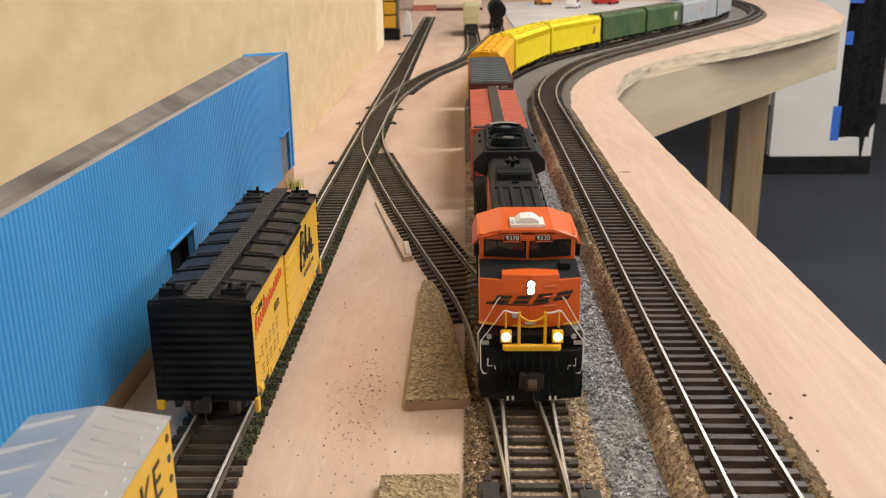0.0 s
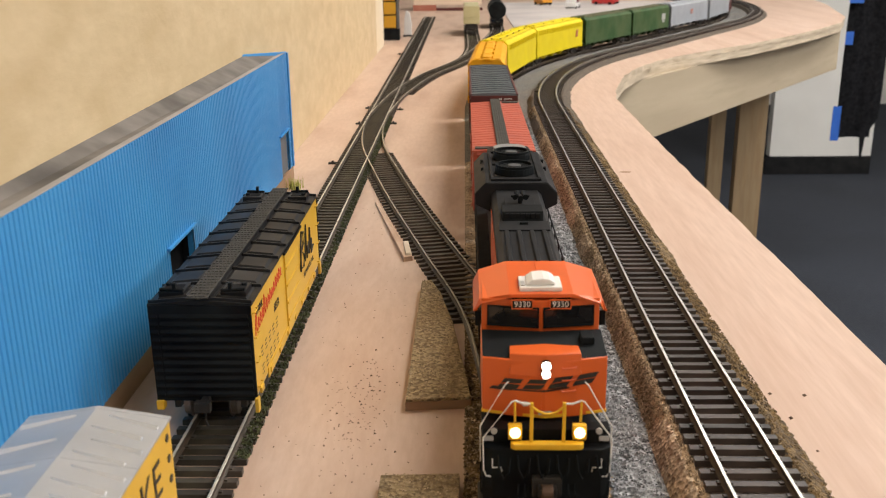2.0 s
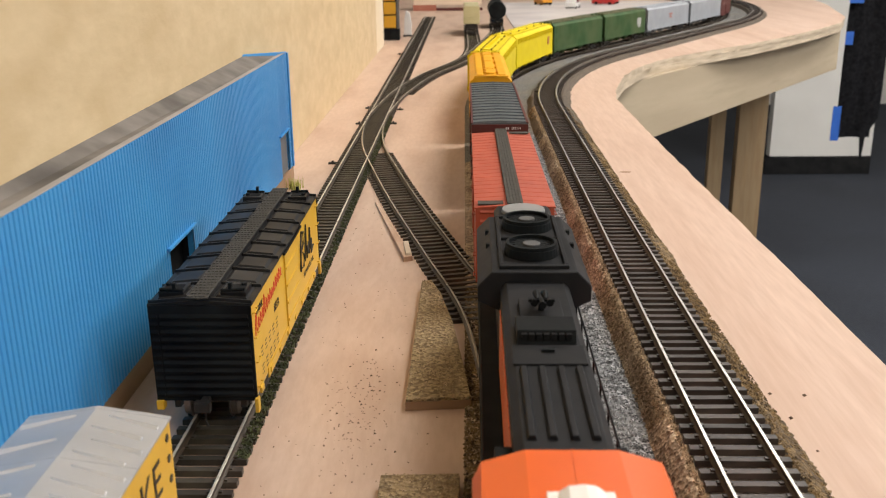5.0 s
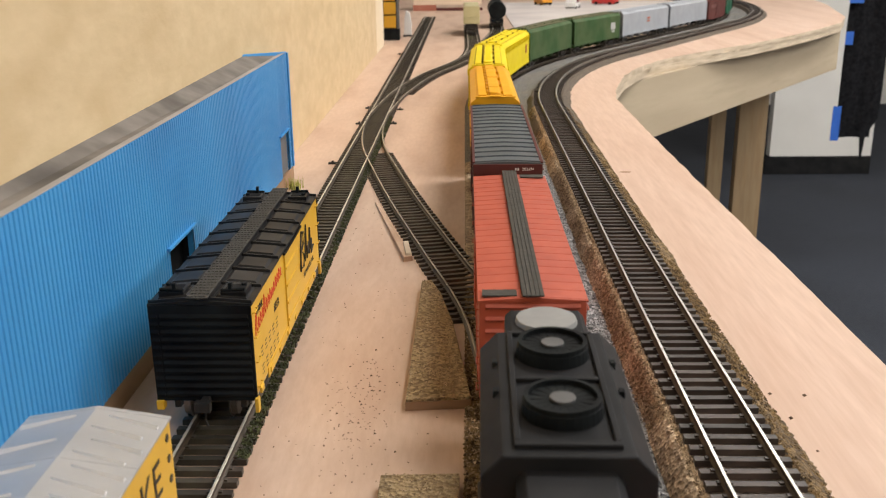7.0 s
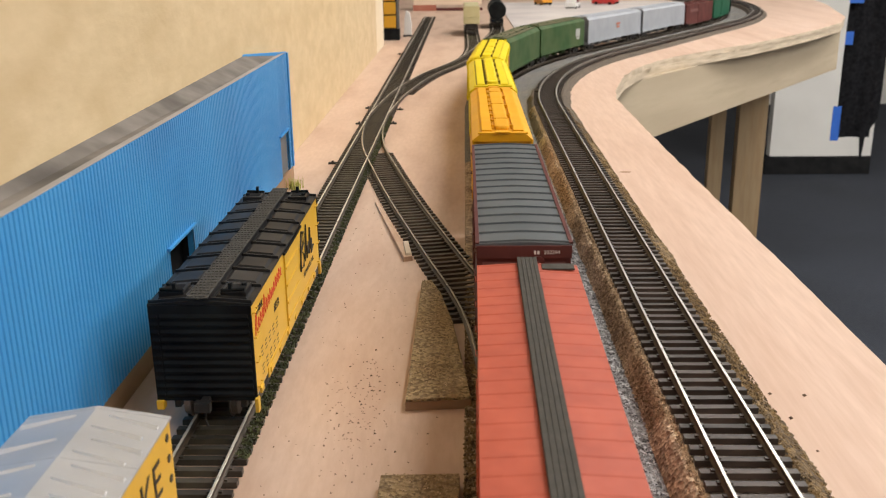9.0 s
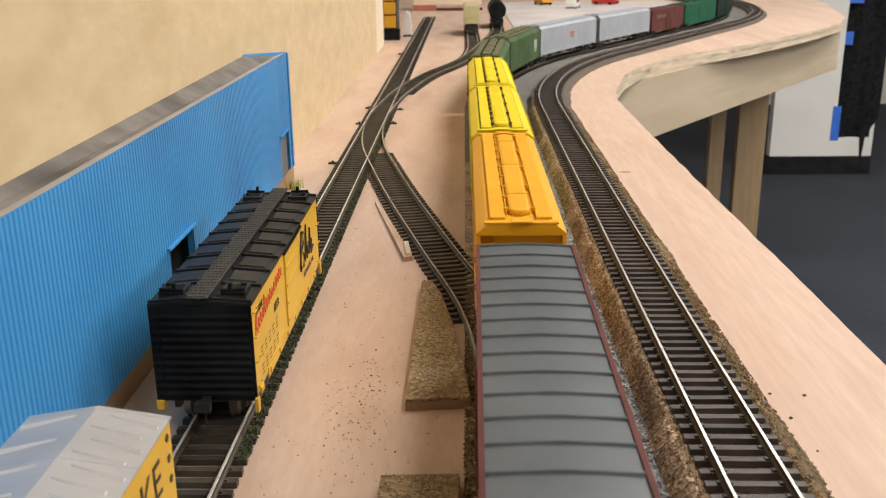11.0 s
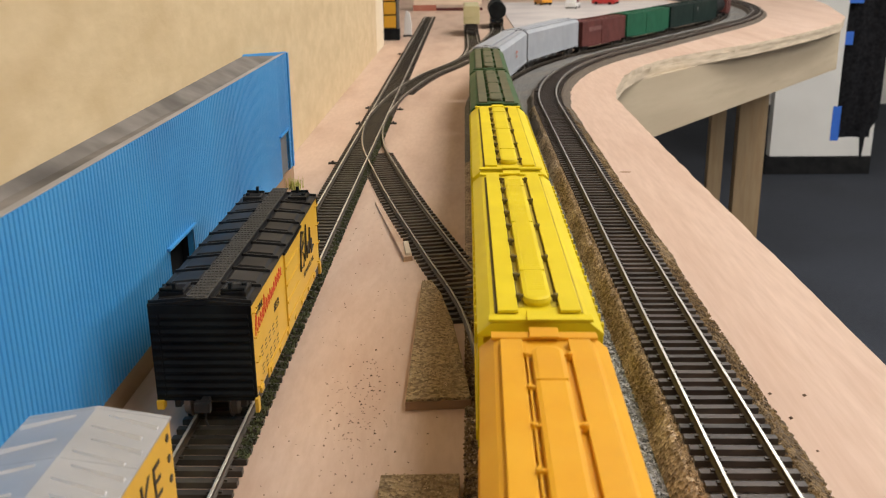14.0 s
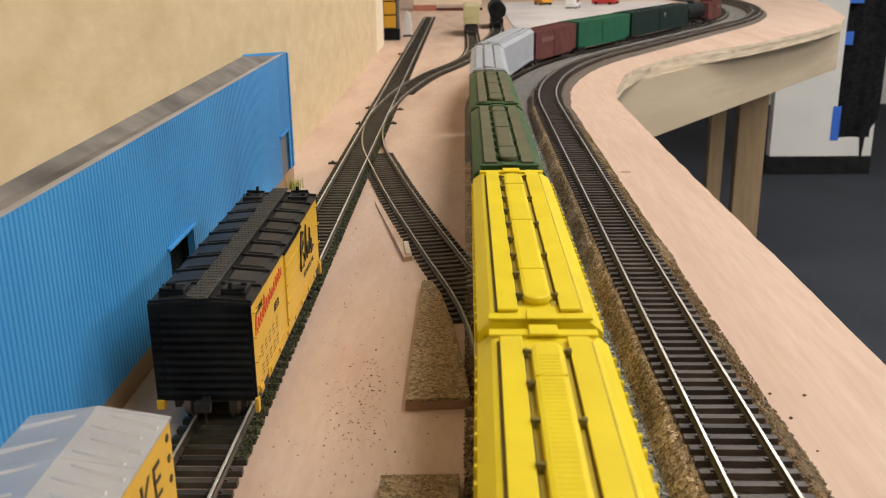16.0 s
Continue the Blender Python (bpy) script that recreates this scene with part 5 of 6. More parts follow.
# ---------------------------------------------------------------- covered hoppers
def covered_hopper(label, length, material, style, group="freight cars of the train", half=17.4, top=50.0, name="covered_hopper", ridges=0):
    """A covered hopper: origin mid-length on the rail heads. style: gold, lemon, ribbed or far."""
    t = thing(name, label, "freight car", group)
    L = length / 2
    eave = top - 4.5
    body = Shape()
    inset = 9.0
    sec = [(-half, 15), (-half, eave), (half, eave), (half, 15)]
    body.prism(sec, "y", -L + inset, L - inset)
    part("body", body, material, t, bevel=0.3)
    # roof with sloping shoulders, reaching over the open ends
    prof = [(-half - 0.2, eave + 0.02), (-half - 0.2, eave + 1.0), (-half + 3.6, top - 0.4), (-half + 4.6, top), (half - 4.6, top), (half - 3.6, top - 0.4), (half + 0.2, eave + 1.0), (half + 0.2, eave + 0.02)]
    part("roof", Shape().prism(prof, "y", -L + 1.2, L - 1.2), material, t, bevel=0.35)
    for sy in (-1, 1):
        ya, yb = sy * (L - inset), sy * (L - 1.5)
        # slope sheet, corner posts and end frame
        part("slope_sheet", Shape().prism([(ya, eave), (ya, 15), (sy * (L - 24), 9), (sy * (L - 24), 13), (sy * (L - 10.5), eave)], "x", -half + 1, half - 1), material, t)
        for sx in (-1, 1):
            part("corner_post", Shape().box(min(sx * half, sx * (half - 1.6)), max(sx * half, sx * (half - 1.6)), min(ya, yb), max(ya, yb), 10, eave), material, t, bevel=0.2)
        part("end_sheet", Shape().box(-half + 6.5 if sy < 0 else -half + 1.7, half - 1.7 if sy < 0 else half - 6.5, min(sy * (L - 4.5), sy * (L - 5.3)), max(sy * (L - 4.5), sy * (L - 5.3)), 22, eave - 0.2), material, t)
        part("end_backing", Shape().box(-half + 1.7, half - 1.7, min(sy * (L - 7.6), sy * (L - 8.4)), max(sy * (L - 7.6), sy * (L - 8.4)), 15, eave - 0.2), material, t)
        part("end_sill", Shape().box(-half, half, min(yb, sy * (L - 7)), max(yb, sy * (L - 7)), 10, 13), material, t, bevel=0.2)
        ladder(t, -sy * 0 + (-half + 4.0), sy * (L - 1.2), 16, eave - 3, 5.0, "y", material, 5)
        coupler(t, sy * (L - 2), sy)
        bogie(t, sy * (L - 24))
        part("platform", Shape().box(-half + 3, half - 3, min(sy * (L - 1.0), sy * (L - 5.0)), max(sy * (L - 1.0), sy * (L - 5.0)), top + 0.1, top + 1.0), material, t, bevel=0.2)
        part("platform_step", Shape().box(-4, 4, min(sy * (L + 0.6), sy * (L - 6)), max(sy * (L + 0.6), sy * (L - 6)), top + 1.05, top + 1.7), material, t, bevel=0.2)
    boards = OLIVE_BOARD if material == GREEN else material
    # discharge bays
    for yb in (-length * 0.17, 0, length * 0.17):
        part("bay", Shape().add([(-11, yb - 14, 15.2), (11, yb - 14, 15.2), (11, yb + 14, 15.2), (-11, yb + 14, 15.2), (-5, yb - 4, 4.2), (5, yb - 4, 4.2), (5, yb + 4, 4.2), (-5, yb + 4, 4.2)],
                                [(0, 3, 2, 1), (4, 5, 6, 7), (0, 1, 5, 4), (1, 2, 6, 5), (2, 3, 7, 6), (3, 0, 4, 7)]), material, t)
    for sx in (-1, 1):
        part("side_sill", Shape().box(min(sx * half, sx * (half + 0.5)), max(sx * half, sx * (half + 0.5)), -L + 2, L - 2, 12, 15.4), material, t, bevel=0.15)
        if style in ("lemon", "ribbed"):
            n = 24 if style == "lemon" else 14
            for k in range(n + 1):
                y = -L + inset + 1 + (length - 2 * inset - 2) * k / n
                part("side_rib", Shape().box(min(sx * half, sx * (half + 0.9)), max(sx * half, sx * (half + 1.3)), y - 0.75, y + 0.75, eave - 5.5, eave + 0.9), material, t, bevel=0.35)
        # roof running boards on both sides of the hatch trough
        xo = sx * 9.1
        part("running_board", Shape().box(xo - 3.0, xo + 3.0, -L + 7, L - 7, top + 0.5, top + 1.5), boards, t, bevel=0.25)
        part("board_support", Shape().box(xo - 2.0, xo + 2.0, -L + 9, L - 9, top - 0.2, top + 0.49), material, t)
    hl = L - 13
    pts = 12
    hw = 4.3
    outline = [(hw * math.cos(math.pi + math.pi * k / pts), -hl + hw + hw * math.sin(math.pi + math.pi * k / pts)) for k in range(pts + 1)]
    outline += [(hw * math.cos(math.pi * k / pts), hl - hw + hw * math.sin(math.pi * k / pts)) for k in range(pts + 1)]
    part("hatch_trough", Shape().prism(outline, "z", top - 0.2, top + 2.6), boards, t, "long raised hatch cover", bevel=1.3)
    for sx in (-1, 1):
        # shade in the grooves and beside the raised boards is painted as strips
        part("groove_floor", Shape().box(sx * 5.1 - 1.1, sx * 5.1 + 1.1, -hl, hl, top + 0.01, top + 0.12), SHADED_DUSTY_LEMON if style == "lemon" else material, t)
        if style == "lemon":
            part("groove_dirt", Shape().box(sx * 5.95 - 0.35, sx * 5.95 + 0.35, -hl + 1, hl - 1, top + 0.13, top + 0.3), GROOVE_SHADE, t, "brown strip of painted shade along the board")
            part("groove_dirt", Shape().box(sx * 12.5 - 0.4, sx * 12.5 + 0.4, -L + 8, L - 8, top + 0.01, top + 0.3), GROOVE_SHADE if sx < 0 else SHADED_DUSTY_LEMON, t, "brown strip of painted shade along the board")
    if style == "gold":
        part("trough_rail", Shape().box(-5.6, -5.0, -hl + 2, hl, top + 0.1, top + 1.5), material, t, bevel=0.15)
    n = 0 if material == PALE_GREY else 9
    for k in range(n):
        y = -hl + 5 + (2 * hl - 10) * k / (n - 1)
        for sx in (-1, 1):
            if sx < 0 or k % 2 == 0:
                latch = Shape().box(min(sx * 3.6, sx * 6.1), max(sx * 3.6, sx * 6.1), y - 0.5, y + 0.5, top + 1.2, top + 2.2)
                latch.cyl("z", (sx * 5.6, y), 0.8, top + 0.1, top + 2.5, 8)
                # lemon latches take the brown that paints their shaded look
                part("hatch_latch", latch, GROOVE_SHADE if style == "lemon" else material, t, "latch in painted brown shade" if style == "lemon" else "", bevel=0.12)
        if k % 3 == 1:
            part("hatch_strap", Shape().box(-3.9, 3.9, y + 2.5, y + 3.1, top + 2.4, top + 2.85), material, t)
    for k in range(ridges):
        y = -hl + 8 + 2.0 * k
        part("hatch_corrugation", Shape().prism([(y, top + 2.55), (y + 0.5, top + 2.85), (y + 1.0, top + 2.55)], "x", -2.6, 2.6), material, t)
    return t


# ---------------------------------------------------------------- the yard cars
def reefer():
    t = box_car("yellow reefer car with black ends and black roof", 140, 16.6, 41.5, 43.6, REEFER, BLACK_ROOF, "parked yard cars", None, 9, 0, "stamped", "reefer_car", False, 0.95, 16.5)
    L, half, eave = 70, 16.6, 41.5
    for sy in (-1, 1):
        e = part("end_wall", Shape().box(-half - 0.25, half + 0.25, min(sy * (L + 0.05), sy * (L + 0.8)), max(sy * (L + 0.05), sy * (L + 0.8)), 8.0, eave + 0.4), BLACK, t, "black ribbed end wall", bevel=0.2)
        for k in range(11):
            z = 10.5 + k * 2.75
            part("end_rib", Shape().prism([(sy * (L + 0.8), z - 1.0), (sy * (L + 1.5), z - 0.2), (sy * (L + 1.5), z + 0.2), (sy * (L + 0.8), z + 1.0)], "x", -half + 3.4, half - 0.8), BLACK, e)
            part("end_rib", Shape().prism([(sy * (L + 0.8), z - 1.0), (sy * (L + 1.3), z), (sy * (L + 0.8), z + 0.9)], "x", -half + 0.4, -half + 2.8), BLACK, e)
        part("corner_step", Shape().box(-half - 0.3, -half + 2.2, sy * L - 2, sy * L + 1.2, 5.2, 8.4), YELLOW_TRIM, t, "yellow corner step", bevel=0.3)
        part("corner_step", Shape().box(half - 0.4, half + 0.9, sy * L - 2.5, sy * L + 0.5, 4.4, 9.4), REEFER, t, "yellow corner step", bevel=0.3)
        # ice hatches with their levers
        for sx in (-1, 1):
            h = part("ice_hatch", Shape().box(sx * 10.2 - 4.2, sx * 10.2 + 4.2, sy * 61.5 - 4.6, sy * 61.5 + 4.6, 42.2, 45.0), BLACK_ROOF, t, "black ice hatch", bevel=0.4)
            # a flat near-black patch paints the shade of the well
            part("hatch_well", Shape().box(sx * 10.2 - 3.0, sx * 10.2 + 3.0, sy * 61.5 - 3.2, sy * 61.5 + 2.2, 45.0, 45.2), DARK, h)
            part("hatch_lever", Shape().box(sx * 9.2 - 0.6, sx * 9.2 + 0.6, sy * 65 - 0.8, sy * 65 + 0.8, 45.0, 47.8), BLACK, h, bevel=0.2)
            part("hatch_bar", Shape().tube([(sx * 6.2, sy * 65.5, 45.2), (sx * 14.0, sy * 65.2, 45.6)], 0.6, 8), BLACK, h)
            part("hatch_bolt", Shape().cyl("z", (sx * 12.6, sy * 60), 0.9, 44.4, 46.0, 8), BLACK, h)
    planks = part("roofwalk", Shape().box(-3.5, 3.5, -L - 2.6, L + 2.6, 44.9, 45.3), WALKWAY, t, "dark grey tread-plate roofwalk", bevel=0.1)
    studs = Shape()
    for k in range(52):
        for j in range(5):
            x, y = -2.75 + j * 1.3 + (0.3 if k % 2 else -0.1), -L - 1 + k * 2.75
            studs.box(x - 0.45, x + 0.45, y - 0.75, y + 0.75, 45.3, 45.55)
    tagged(part("tread_studs", studs, WALKWAY, planks), kind="stuff")
    part("roofwalk_support", Shape().box(-3.4, 3.4, -L + 1, L - 1, 43.2, 44.88), BLACK_ROOF, t)
    x = half + 0.12
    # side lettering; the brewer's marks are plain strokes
    lettering("side_word", "DRINK", 3.4, INK, t, side_pose(x, -58, 36.5), 0.05, "black painted word")
    lettering("side_word", "BEER", 4.4, INK, t, side_pose(x, -31, 27.0), 0.05, "black painted word")
    lettering("side_word", "MILWAUKEE, WIS.", 3.3, INK, t, side_pose(x + 0.5, 38, 18.5), 0.05, "black painted words")
    rnd = random.Random(5)
    xx = -66
    for k in range(14):
        h = rnd.uniform(3.2, 4.6) if k not in (0, 4) else 7.2
        s = Shape()
        s.tube([(0, 0, 0), (0, 0.9, h * 0.6), (0, 1.8, h), (0, 2.6, h * 0.8), (0, 1.6, h * 0.35), (0, 2.9, 0.1)], 0.27, 5)
        part("red_stroke", s, RED_PAINT, t, at=(x - 0.1, xx, 29.5 + 0.11 * (xx + 66)))
        xx += 3.4
    s = Shape()
    s.tube([(0, 20, 22), (0, 22, 33), (0, 25, 38), (0, 29, 37), (0, 28, 32), (0, 23, 30), (0, 29, 27), (0, 27, 22), (0, 22, 23)], 0.38, 6)
    s.tube([(0, 31, 23), (0, 34, 34), (0, 36, 38), (0, 35, 30), (0, 36, 23), (0, 39, 27), (0, 41, 29), (0, 39, 24), (0, 42, 23), (0, 45, 34), (0, 46, 24), (0, 49, 28), (0, 47, 22), (0, 53, 24)], 0.34, 6)
    part("black_script", s, INK, t, at=(x + 0.35, 0, 0))
    for k in range(10):
        y = -60 + (k % 5) * 6.5
        slanted(t, "data_bar", [(0, 0, 3.2, 0.42, 0), (0, -1.5, 2.4, 0.42, 0), (0, -3.0, 3.0, 0.42, 0)], INK, side_pose(x - 0.02, y, 22.0 if k < 5 else 15.5), 0.05)
    for k in range(9):
        part("side_tab", Shape().box(half, half + 0.9, -66 + k * 16.5, -62 + k * 16.5, 8.4, 10.4), REEFER, t, bevel=0.2)
    part("door_track", Shape().box(half, half + 0.9, -14, 24, eave - 1.2, eave - 0.2), BLACK, t)
    t.matrix_basis = pose(-0.0862, 0.3520, Z_YARD * MM)
    return t


def silver_roof_car():
    t = box_car("yellow boxcar with a shiny silver roof on the yard track", 140, 17.0, 42.0, 45.6, REEFER, SILVER_ROOF, "parked yard cars", None, 6, 9, rib=0.12, ladders=False)
    # diagonal stiffeners pressed into the roof; their shine is painted with a brighter silver
    for k in range(24):
        for sx in (-1, 1):
            if sx < 0 and k % 2:
                continue
            y = 66 - k * 5.7
            a, b = sx * (2.0 if k % 2 else 4.0), sx * (14.5 if k % 2 else 16.4)
            za, zb = 45.6 - 0.166 * abs(a), 45.6 - 0.166 * abs(b)
            part("roof_stiffener", Shape().add([(a, y - 0.3, za), (a, y + 0.3, za), (b, y - 3.6, zb), (b, y - 1.8, zb), (a, y, za + 0.4), (b, y - 2.7, zb + 0.9)],
                                               [(0, 2, 5, 4), (1, 4, 5, 3), (0, 4, 1), (2, 3, 5)]), SILVER_EDGE, t, "bright pressed stiffener")
    x = 17.12
    lettering("side_word", "KE", 13, INK, t, side_pose(x, 53, 32), 0.06, "large black letters")
    for y, z in ((66.8, 38.5), (66.8, 33), (66.8, 27.5)):
        part("side_dot", Shape().cyl("x", (y, z), 1.1, x - 0.1, x + 0.05, 12), INK, t)
    t.matrix_basis = pose(-0.0896, 0.1345, Z_YARD * MM)
    return t


def tank_car(label, length):
    t = thing("tank_car", label, "freight car", "freight cars of the train")
    L = length / 2
    part("tank", Shape().cyl("y", (0, 29), 15.5, -L + 6, L - 6, 28), BLACK, t, "black tank", smooth=False)
    for sy in (-1, 1):
        part("tank_head", Shape().cyl("y", (0, 29), 15.5, sy * (L - 6), sy * (L - 2.5), 28, 10), BLACK, t)
        part("end_platform", Shape().box(-15, 15, min(sy * L, sy * (L - 9)), max(sy * L, sy * (L - 9)), 10, 13), BLACK, t, bevel=0.3)
        bogie(t, sy * (L - 22))
        coupler(t, sy * (L - 2), sy)
    part("dome", Shape().cyl("z", (0, 0), 6, 43, 49, 20), BLACK, t, "black dome", bevel=0.6)
    part("frame", Shape().box(-5, 5, -L + 4, L - 4, 9, 13.5), BLACK, t)
    for sx in (-1, 1):
        part("handrail", Shape().tube([(sx * 16.5, -L + 8, 29), (sx * 16.5, L - 8, 29)], 0.4, 5), BLACK, t)
    return t


def caboose(label, length):
    t = box_car(label, length, 16.5, 40, 42.5, MAROON, MAROON, "freight cars of the train", None, 8, 0, name="caboose")
    part("cupola", Shape().box(-12, 12, -12, 14, 42, 53), MAROON, t, "maroon cupola", bevel=0.4)
    for sx in (-1, 1):
        for y in (-28, 26):
            part("window", Shape().box(min(sx * 16.5, sx * 16.8), max(sx * 16.5, sx * 16.8), y, y + 8, 26, 34), GLASS_DARK, t)
    return t


def consist():
    couple(locomotive(), 291, 284, 0.9)
    car = box_car("faded red boxcar with a grey plank roofwalk", 172, 17.2, 43.4, 45.2, RED_CAR, RED_CAR, walk_mat=WALKWAY, panels=22, end_ribs=8, rib=0.16)
    couple(car, 581, 172)
    car = box_car("maroon boxcar with a ribbed steel-grey roof", 182, 17.4, 46.6, 48.2, MAROON, STEEL_ROOF, panels=15, end_ribs=7, arched=True, rib=0.85)
    part("end_band", Shape().box(-17.6, 17.6, -92.1, -91.1, 42.0, 46.9), MAROON, car, bevel=0.2)
    part("roof_rim", Shape().box(-17.95, -16.6, -91, 91, 46.65, 48.0), MAROON, car)
    part("roof_rim", Shape().box(16.6, 17.95, -91, 91, 46.65, 48.0), MAROON, car)
    lettering("car_number", "202394", 2.0, WHITE_TRIM, car, end_pose(10.2, -92.15, 44.4), 0.05, "white car number")
    slanted(car, "reporting_mark", [(0, 0, 0.8, 1.4, 0), (1.2, 0, 0.8, 1.4, 0)], WHITE_TRIM, end_pose(3.6, -92.15, 43.7))
    couple(car, 768, 182)
    car = covered_hopper("golden yellow covered hopper with a long roof hatch", 187, GOLD, "gold")
    slanted(car, "reporting_mark", [(-2.6, 0.6, 1.4, 1.5, 0), (-0.7, 0.6, 1.4, 1.5, 0), (1.2, 0.6, 1.4, 1.5, 0), (-4, -1.6, 1.2, 1.5, 0), (-2.4, -1.6, 1.2, 1.5, 0), (-0.8, -1.6, 1.2, 1.5, 0), (0.8, -1.6, 1.2, 1.5, 0), (2.4, -1.6, 1.2, 1.5, 0)],
            INK, end_pose(0.5, -88.95, 39.5))
    couple(car, 968, 187)
    couple(covered_hopper("lemon yellow ribbed covered hopper with a long roof hatch", 186, LEMON, "lemon", half=17.9, ridges=72), 1162, 186)
    car = covered_hopper("lemon yellow ribbed covered hopper with a brown side mark", 190, LEMON, "lemon", half=17.9)
    slanted(car, "side_mark", [(0, 0, 7, 10, 2)], BRICK_RED, side_pose(17.95, 62, 26), 0.95)
    couple(car, 1354, 190)
    couple(covered_hopper("olive green covered hopper with dusty roof boards", 186, GREEN, "far"), 1552, 186)
    car = covered_hopper("olive green covered hopper with a pale side mark", 178, GREEN, "far")
    slanted(car, "side_mark", [(0, 0, 18, 11, 0), (4, -4, 12, 3, 0)], GREY_MARK, side_pose(17.45, 50, 26))
    couple(car, 1744, 178)
    for k, f in enumerate((1932, 2160)):
        car = covered_hopper("pale grey covered hopper" + (" with a faded red side mark" if k == 0 else " with plain sides"), 220, PALE_GREY, "far")
        if k == 0:
            slanted(car, "side_mark", [(0, 0, 16, 3, 0), (2, -5, 12, 3, 0)], BRICK_RED, side_pose(18.4, -2, 33))
        couple(car, f, 220)
    car = box_car("dark maroon boxcar with pale side lettering", 169, 17.2, 44, 46, MAROON, MAROON, panels=12)
    slanted(car, "side_mark", [(k * 7, 0, 5, 6, 0) for k in range(9)], FADED_MARK, side_pose(17.35, -60, 30))
    couple(car, 2390, 169)
    couple(box_car("teal green boxcar with ribbed ends", 202, 17.2, 45, 47, TEAL, TEAL, panels=12), 2568, 202)
    car = box_car("very dark green boxcar with a small pale mark", 290, 17.2, 46, 48, DARKGREEN, DARKGREEN, panels=12)
    slanted(car, "side_mark", [(0, 0, 5, 8, 3)], GREY_MARK, side_pose(17.35, 10, 30))
    couple(car, 2779, 290)
    couple(tank_car("glossy black tank car with a dome", 112), 3078, 112)
    couple(caboose("dark maroon caboose at the end of the train", 112), 3199, 112)
    reefer()
    silver_roof_car()


# ---------------------------------------------------------------- the far end of the table and the room behind
def far_things():
    t = thing("signal_cabin", "small tower with amber panels and a dark base by the backdrop", "model building", at=(-132.5, 1735, 0))
    part("base", Shape().box(-15, 15, -14, 14, 0.03, 20), BLACK, t, "dark base", bevel=0.4)
    part("core", Shape().box(-14, 14, -13, 13, 20, 118), BLACK, t, bevel=0.3)
    for k in range(4):
        part("panel", Shape().box(-12.2, 9.5, -14.2, -13.02, 22 + k * 23.5, 43 + k * 23.5), AMBER, t, "amber panel", bevel=0.3)
    part("corner_strip", Shape().box(11, 15, -14.4, -12, 20, 118), SHUTTER, t, bevel=0.3)
    clut = thing("white_figure_stand", "small white plastic stand beside the tower", "model stand", at=(-107, 1800, 0))
    part("base", Shape().box(-8, 8, -6, 6, 0.03, 3), TRUCK, clut, bevel=0.5)
    part("post", Shape().prism([(-7, 3), (7, 3), (8, 24), (4, 44), (-3, 47), (-6, 30)], "y", -5, 5), TOY_WHITE, clut, bevel=1.5)
    t = thing("peach_building", "low peach card building on a red base", "model building", at=(-75, 2560, 0))
    part("wall_card", Shape().box(-60, 120, 0, 60, 15, 90), PEACH, t, bevel=0.6)
    for k in range(3):
        part("base_course", Shape().box(-62, 0, -1.5 - 0.2 * k, 10, 0.03 + k * 5, 4.6 + k * 5), BRICK_RED, t, bevel=0.3)
    part("base_course", Shape().box(0.1, 122, -1.5, 10, 0.03, 7), MAROON, t, bevel=0.3)
    tuft = thing("grass_tuft", "small straw-green grass tuft by the factory corner", "grass", at=(-116.5, 622, 0))
    rnd, blades = random.Random(8), Shape()
    for _ in range(70):
        x, y, h, a = rnd.gauss(0, 2.2), rnd.gauss(0, 3.0), rnd.uniform(4, 9.5), rnd.uniform(0, 6.28)
        dx, dy = 0.5 * math.cos(a), 0.5 * math.sin(a)
        blades.add([(x - dx, y - dy, 0), (x + dx, y + dy, 0), (x + 3 * dy, y - 3 * dx, h), (x - 0.4 * dy, y + 0.4 * dx, 0.0)], [(0, 1, 2), (1, 3, 2), (3, 0, 2)])
    tagged(part("blades", blades, STRAW, tuft), kind="stuff")
    # cars on the far stubs
    t = thing("hopper_car", "cream hopper car parked on the branch track", "freight car", "parked yard cars", at=(12.5, 1850, Z_YARD))
    part("body", Shape().prism([(-15, 18), (-15, 46), (-13, 50), (13, 50), (15, 46), (15, 18)], "y", -68, 68), CREAM, t, bevel=0.5)
    part("end_rib", Shape().box(-15.3, 15.3, -69, -68.02, 30, 33), CREAM, t, bevel=0.2)
    part("end_panel", Shape().box(-12, 12, -69, -68.02, 19, 29), CREAM, t, bevel=0.2)
    part("underframe", Shape().box(-11, 11, -66, 66, 9, 17.9), TRUCK, t)
    bogie(t, -50)
    bogie(t, 50)
    coupler(t, -68, -1)
    t = thing("tank_car", "black tank car seen end-on on the stub track", "freight car", "parked yard cars", at=(66, 2010, Z_YARD))
    part("tank", Shape().cyl("y", (0, 32), 17.5, -60, 60, 28), BLACK, t, bevel=1.2)
    part("dome", Shape().cyl("z", (0, 0), 7, 48, 58, 20), BLACK, t, bevel=0.6)
    part("frame", Shape().box(-12, 12, -62, 62, 9, 15), BLACK, t)
    bogie(t, -42)
    bogie(t, 42)
    coupler(t, -62, -1)

    def toy(label, at, material, w, l, h, rz, second):
        t = thing("toy_vehicle", label, "toy vehicle", "toy vehicles on the far table", at=at, rz=rz)
        part("body", Shape().prism([(-l, 5), (-l, h * 0.5), (-l * 0.5, h * 0.55), (-l * 0.35, h), (l * 0.6, h), (l, h * 0.6), (l, 5)], "x", -w, w), material, t, bevel=1.0)
        part("window", Shape().box(-w - 0.3, w + 0.3, -l * 0.3, l * 0.5, h * 0.62, h * 0.9), GLASS_DARK, t)
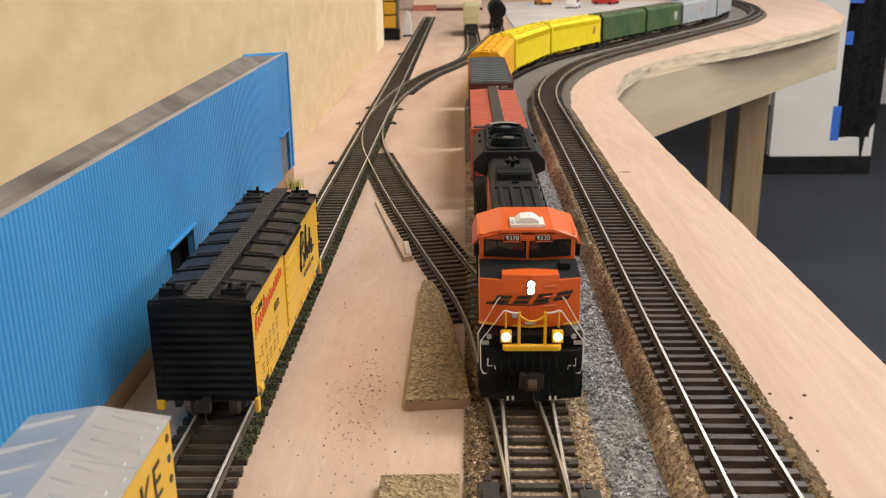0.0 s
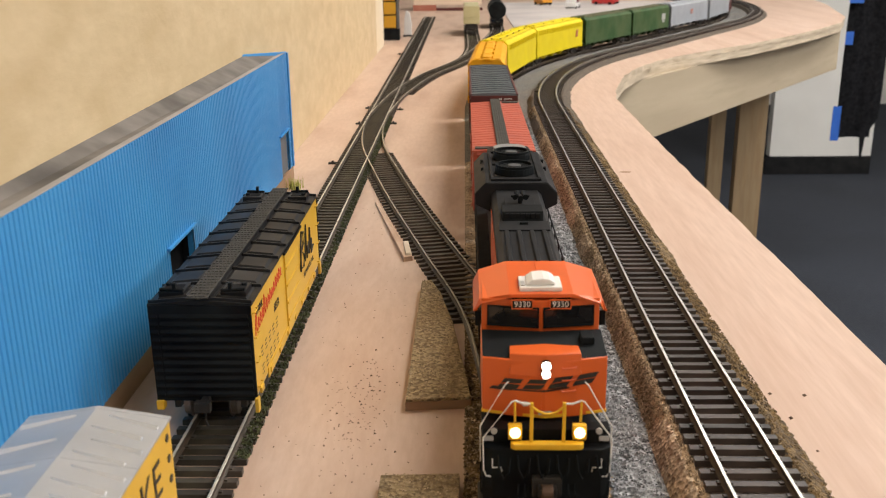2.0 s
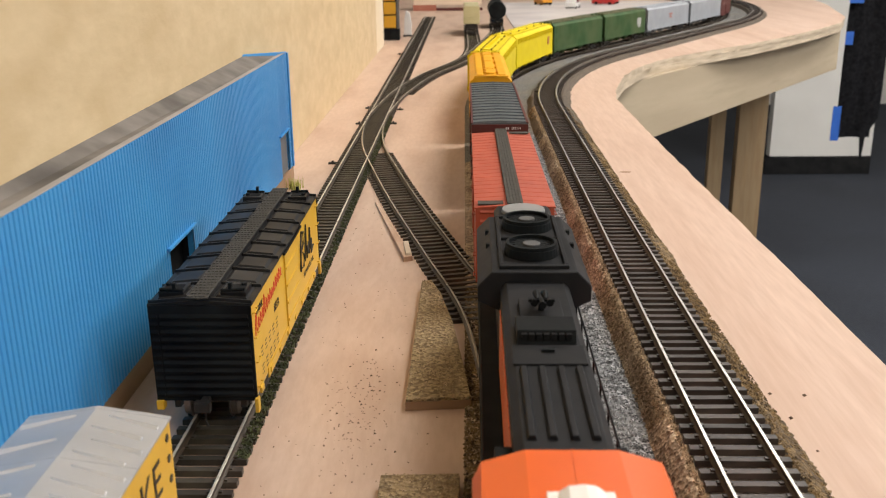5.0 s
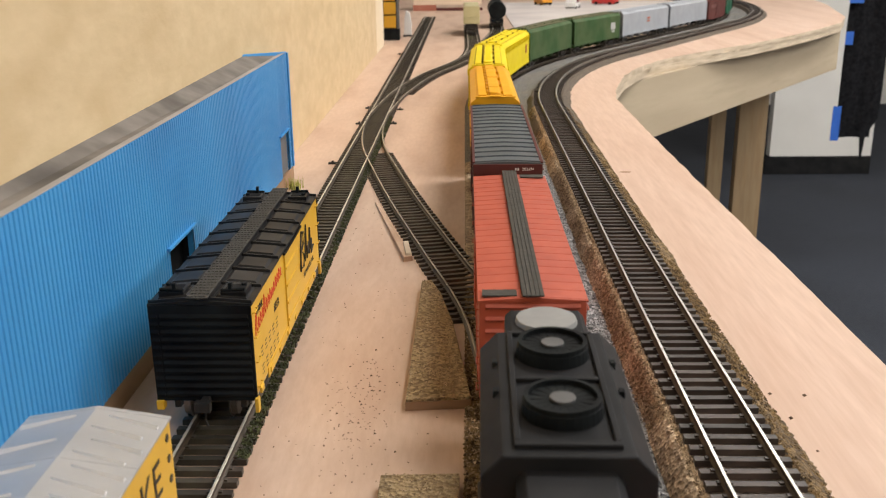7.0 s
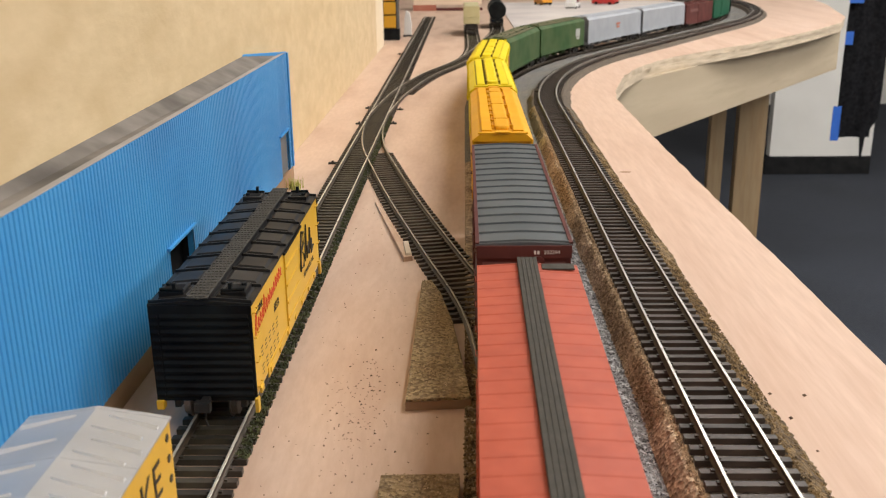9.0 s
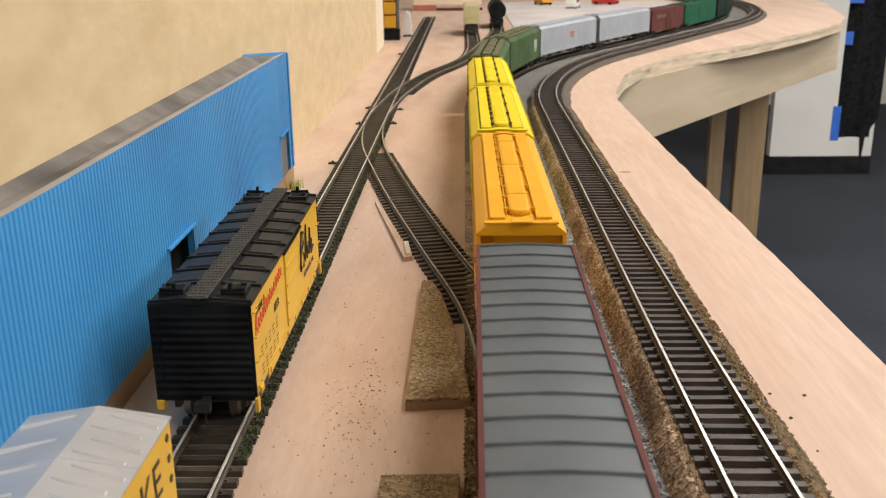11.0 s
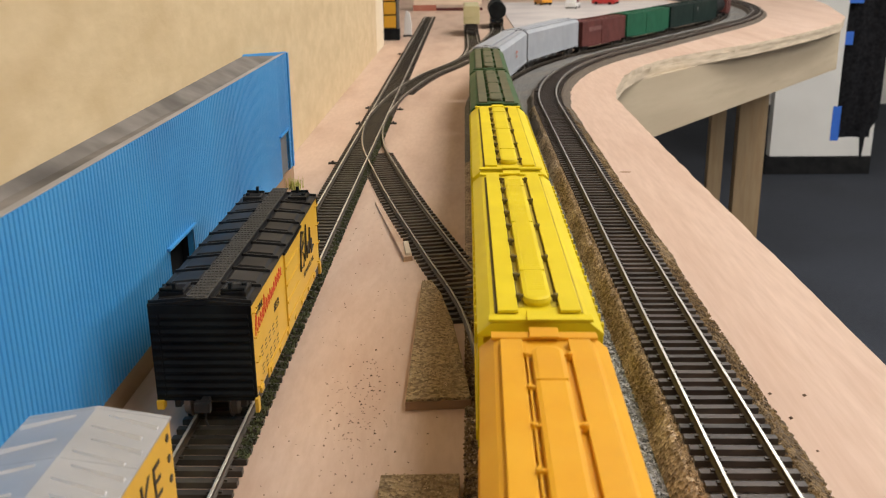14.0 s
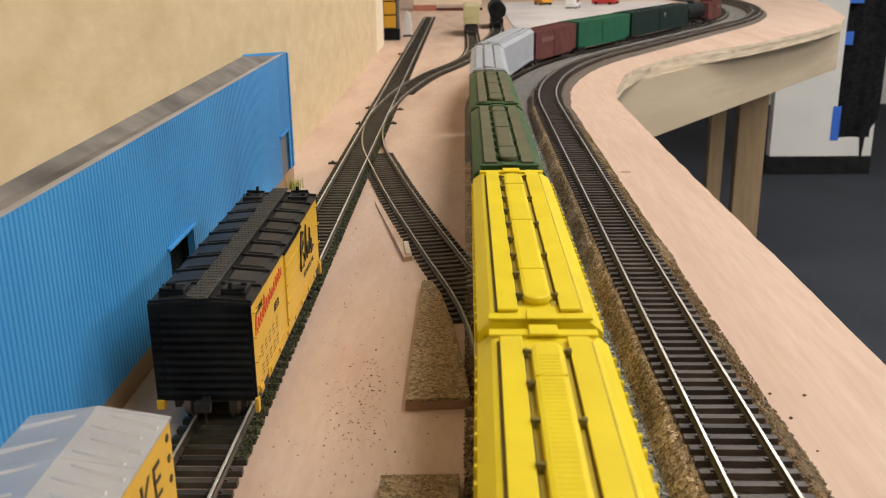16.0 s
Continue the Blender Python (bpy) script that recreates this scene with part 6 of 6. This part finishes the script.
        part("bumper", Shape().box(-w, w, -l - 1.2, -l - 0.02, 5, 9), second, t)
        for sx in (-1, 1):
            for y in (-l * 0.6, l * 0.6):
                part("wheel", Shape().cyl("x", (y, 5), 5, sx * (w - 3), sx * (w + 0.4), 16), BLACK, t)
    toy("orange toy truck on the far table", (222, 2760, 0), TOY_ORANGE, 15, 30, 34, 20, BLACK)
    toy("white toy car on the far table", (288, 2590, 0), TOY_WHITE, 14, 28, 28, 160, SHUTTER)
    toy("red toy van on the far table", (395, 2740, 0), TOY_RED, 16, 34, 36, 60, BLACK)
    # black cloth taped up beside the table
    t = thing("black_cloth", "black cloth hanging from strips of blue masking tape", "cloth", at=(1246, 3000, 0))
    rows = []
    for i in range(26):
        z = 420 - i * 36
        row = []
        for k in range(19):
            x = -64 + 7.4 * k * (0.85 if i > 22 else 1.0)
            fold = 5 * math.sin(k * 0.6 + 0.12 * i) + 6 * noise.noise((k * 0.5, i * 0.25, 1.0))
            low = (-432 if k not in (13, 14) else -505) if i == 25 else max(z, -420 - 0.4 * i)
            row.append((x + 4 * noise.noise((k * 0.3, i * 0.3, 4.0)), fold, low))
        rows.append(row)
    s = Shape().grid(rows)
    cloth = part("drape", s, CLOTH, t, "hanging black cloth", smooth=True)
    for x, z0, z1, w in ((-72, -440, -330, 26), (-60, -140, -100, 24), (-50, -15, 40, 44)):
        part("tape_strip", Shape().box(x - w / 2, x + w / 2, -17, -15.5, z0, z1), TAPE, t, "blue masking tape strip", bevel=0.3)
    return t


# ---------------------------------------------------------------- what moves
TRAVEL = [(0, 0), (0.5, 16.4), (1, 31.8), (1.5, 47.6), (2, 66.4), (2.5, 85.2), (3, 104), (3.5, 122.8), (4, 142), (4.5, 162.8), (5, 186), (5.5, 211.6), (6, 240),
          (6.5, 270.7), (7, 299.8), (7.5, 330.8), (8, 364.9), (8.5, 401), (9, 437), (9.5, 479), (10, 524), (10.5, 571), (11, 622), (11.5, 672), (12, 721), (12.5, 770),
          (13, 818), (13.5, 866), (14, 915), (14.5, 965), (15, 1012), (15.5, 1059), (16, 1106)]
CONSIST = []


def couple(unit, front, length, off=0.0):
    """Puts a unit in the train, its front end that far down the track at the start."""
    CONSIST.append((unit, front + length / 2, length * 0.36, off))
    return unit


def motions():
    for unit, mid, arm, off in CONSIST:
        rows = []
        for t, gone in TRAVEL:
            s = mid - gone
            a, b = TRAIN.at(s - arm, off), TRAIN.at(s + arm, off)
            h = math.atan2(b[0] - a[0], b[1] - a[1])
            rows.append((t, pose((a[0] + b[0]) / 2 * MM, (a[1] + b[1]) / 2 * MM, Z_TRAIN * MM, 0, 0, -math.degrees(h))))
        walk(unit, rows)


room()
table()
ground()
blue_building()
consist()
far_things()
tracks()
motions()
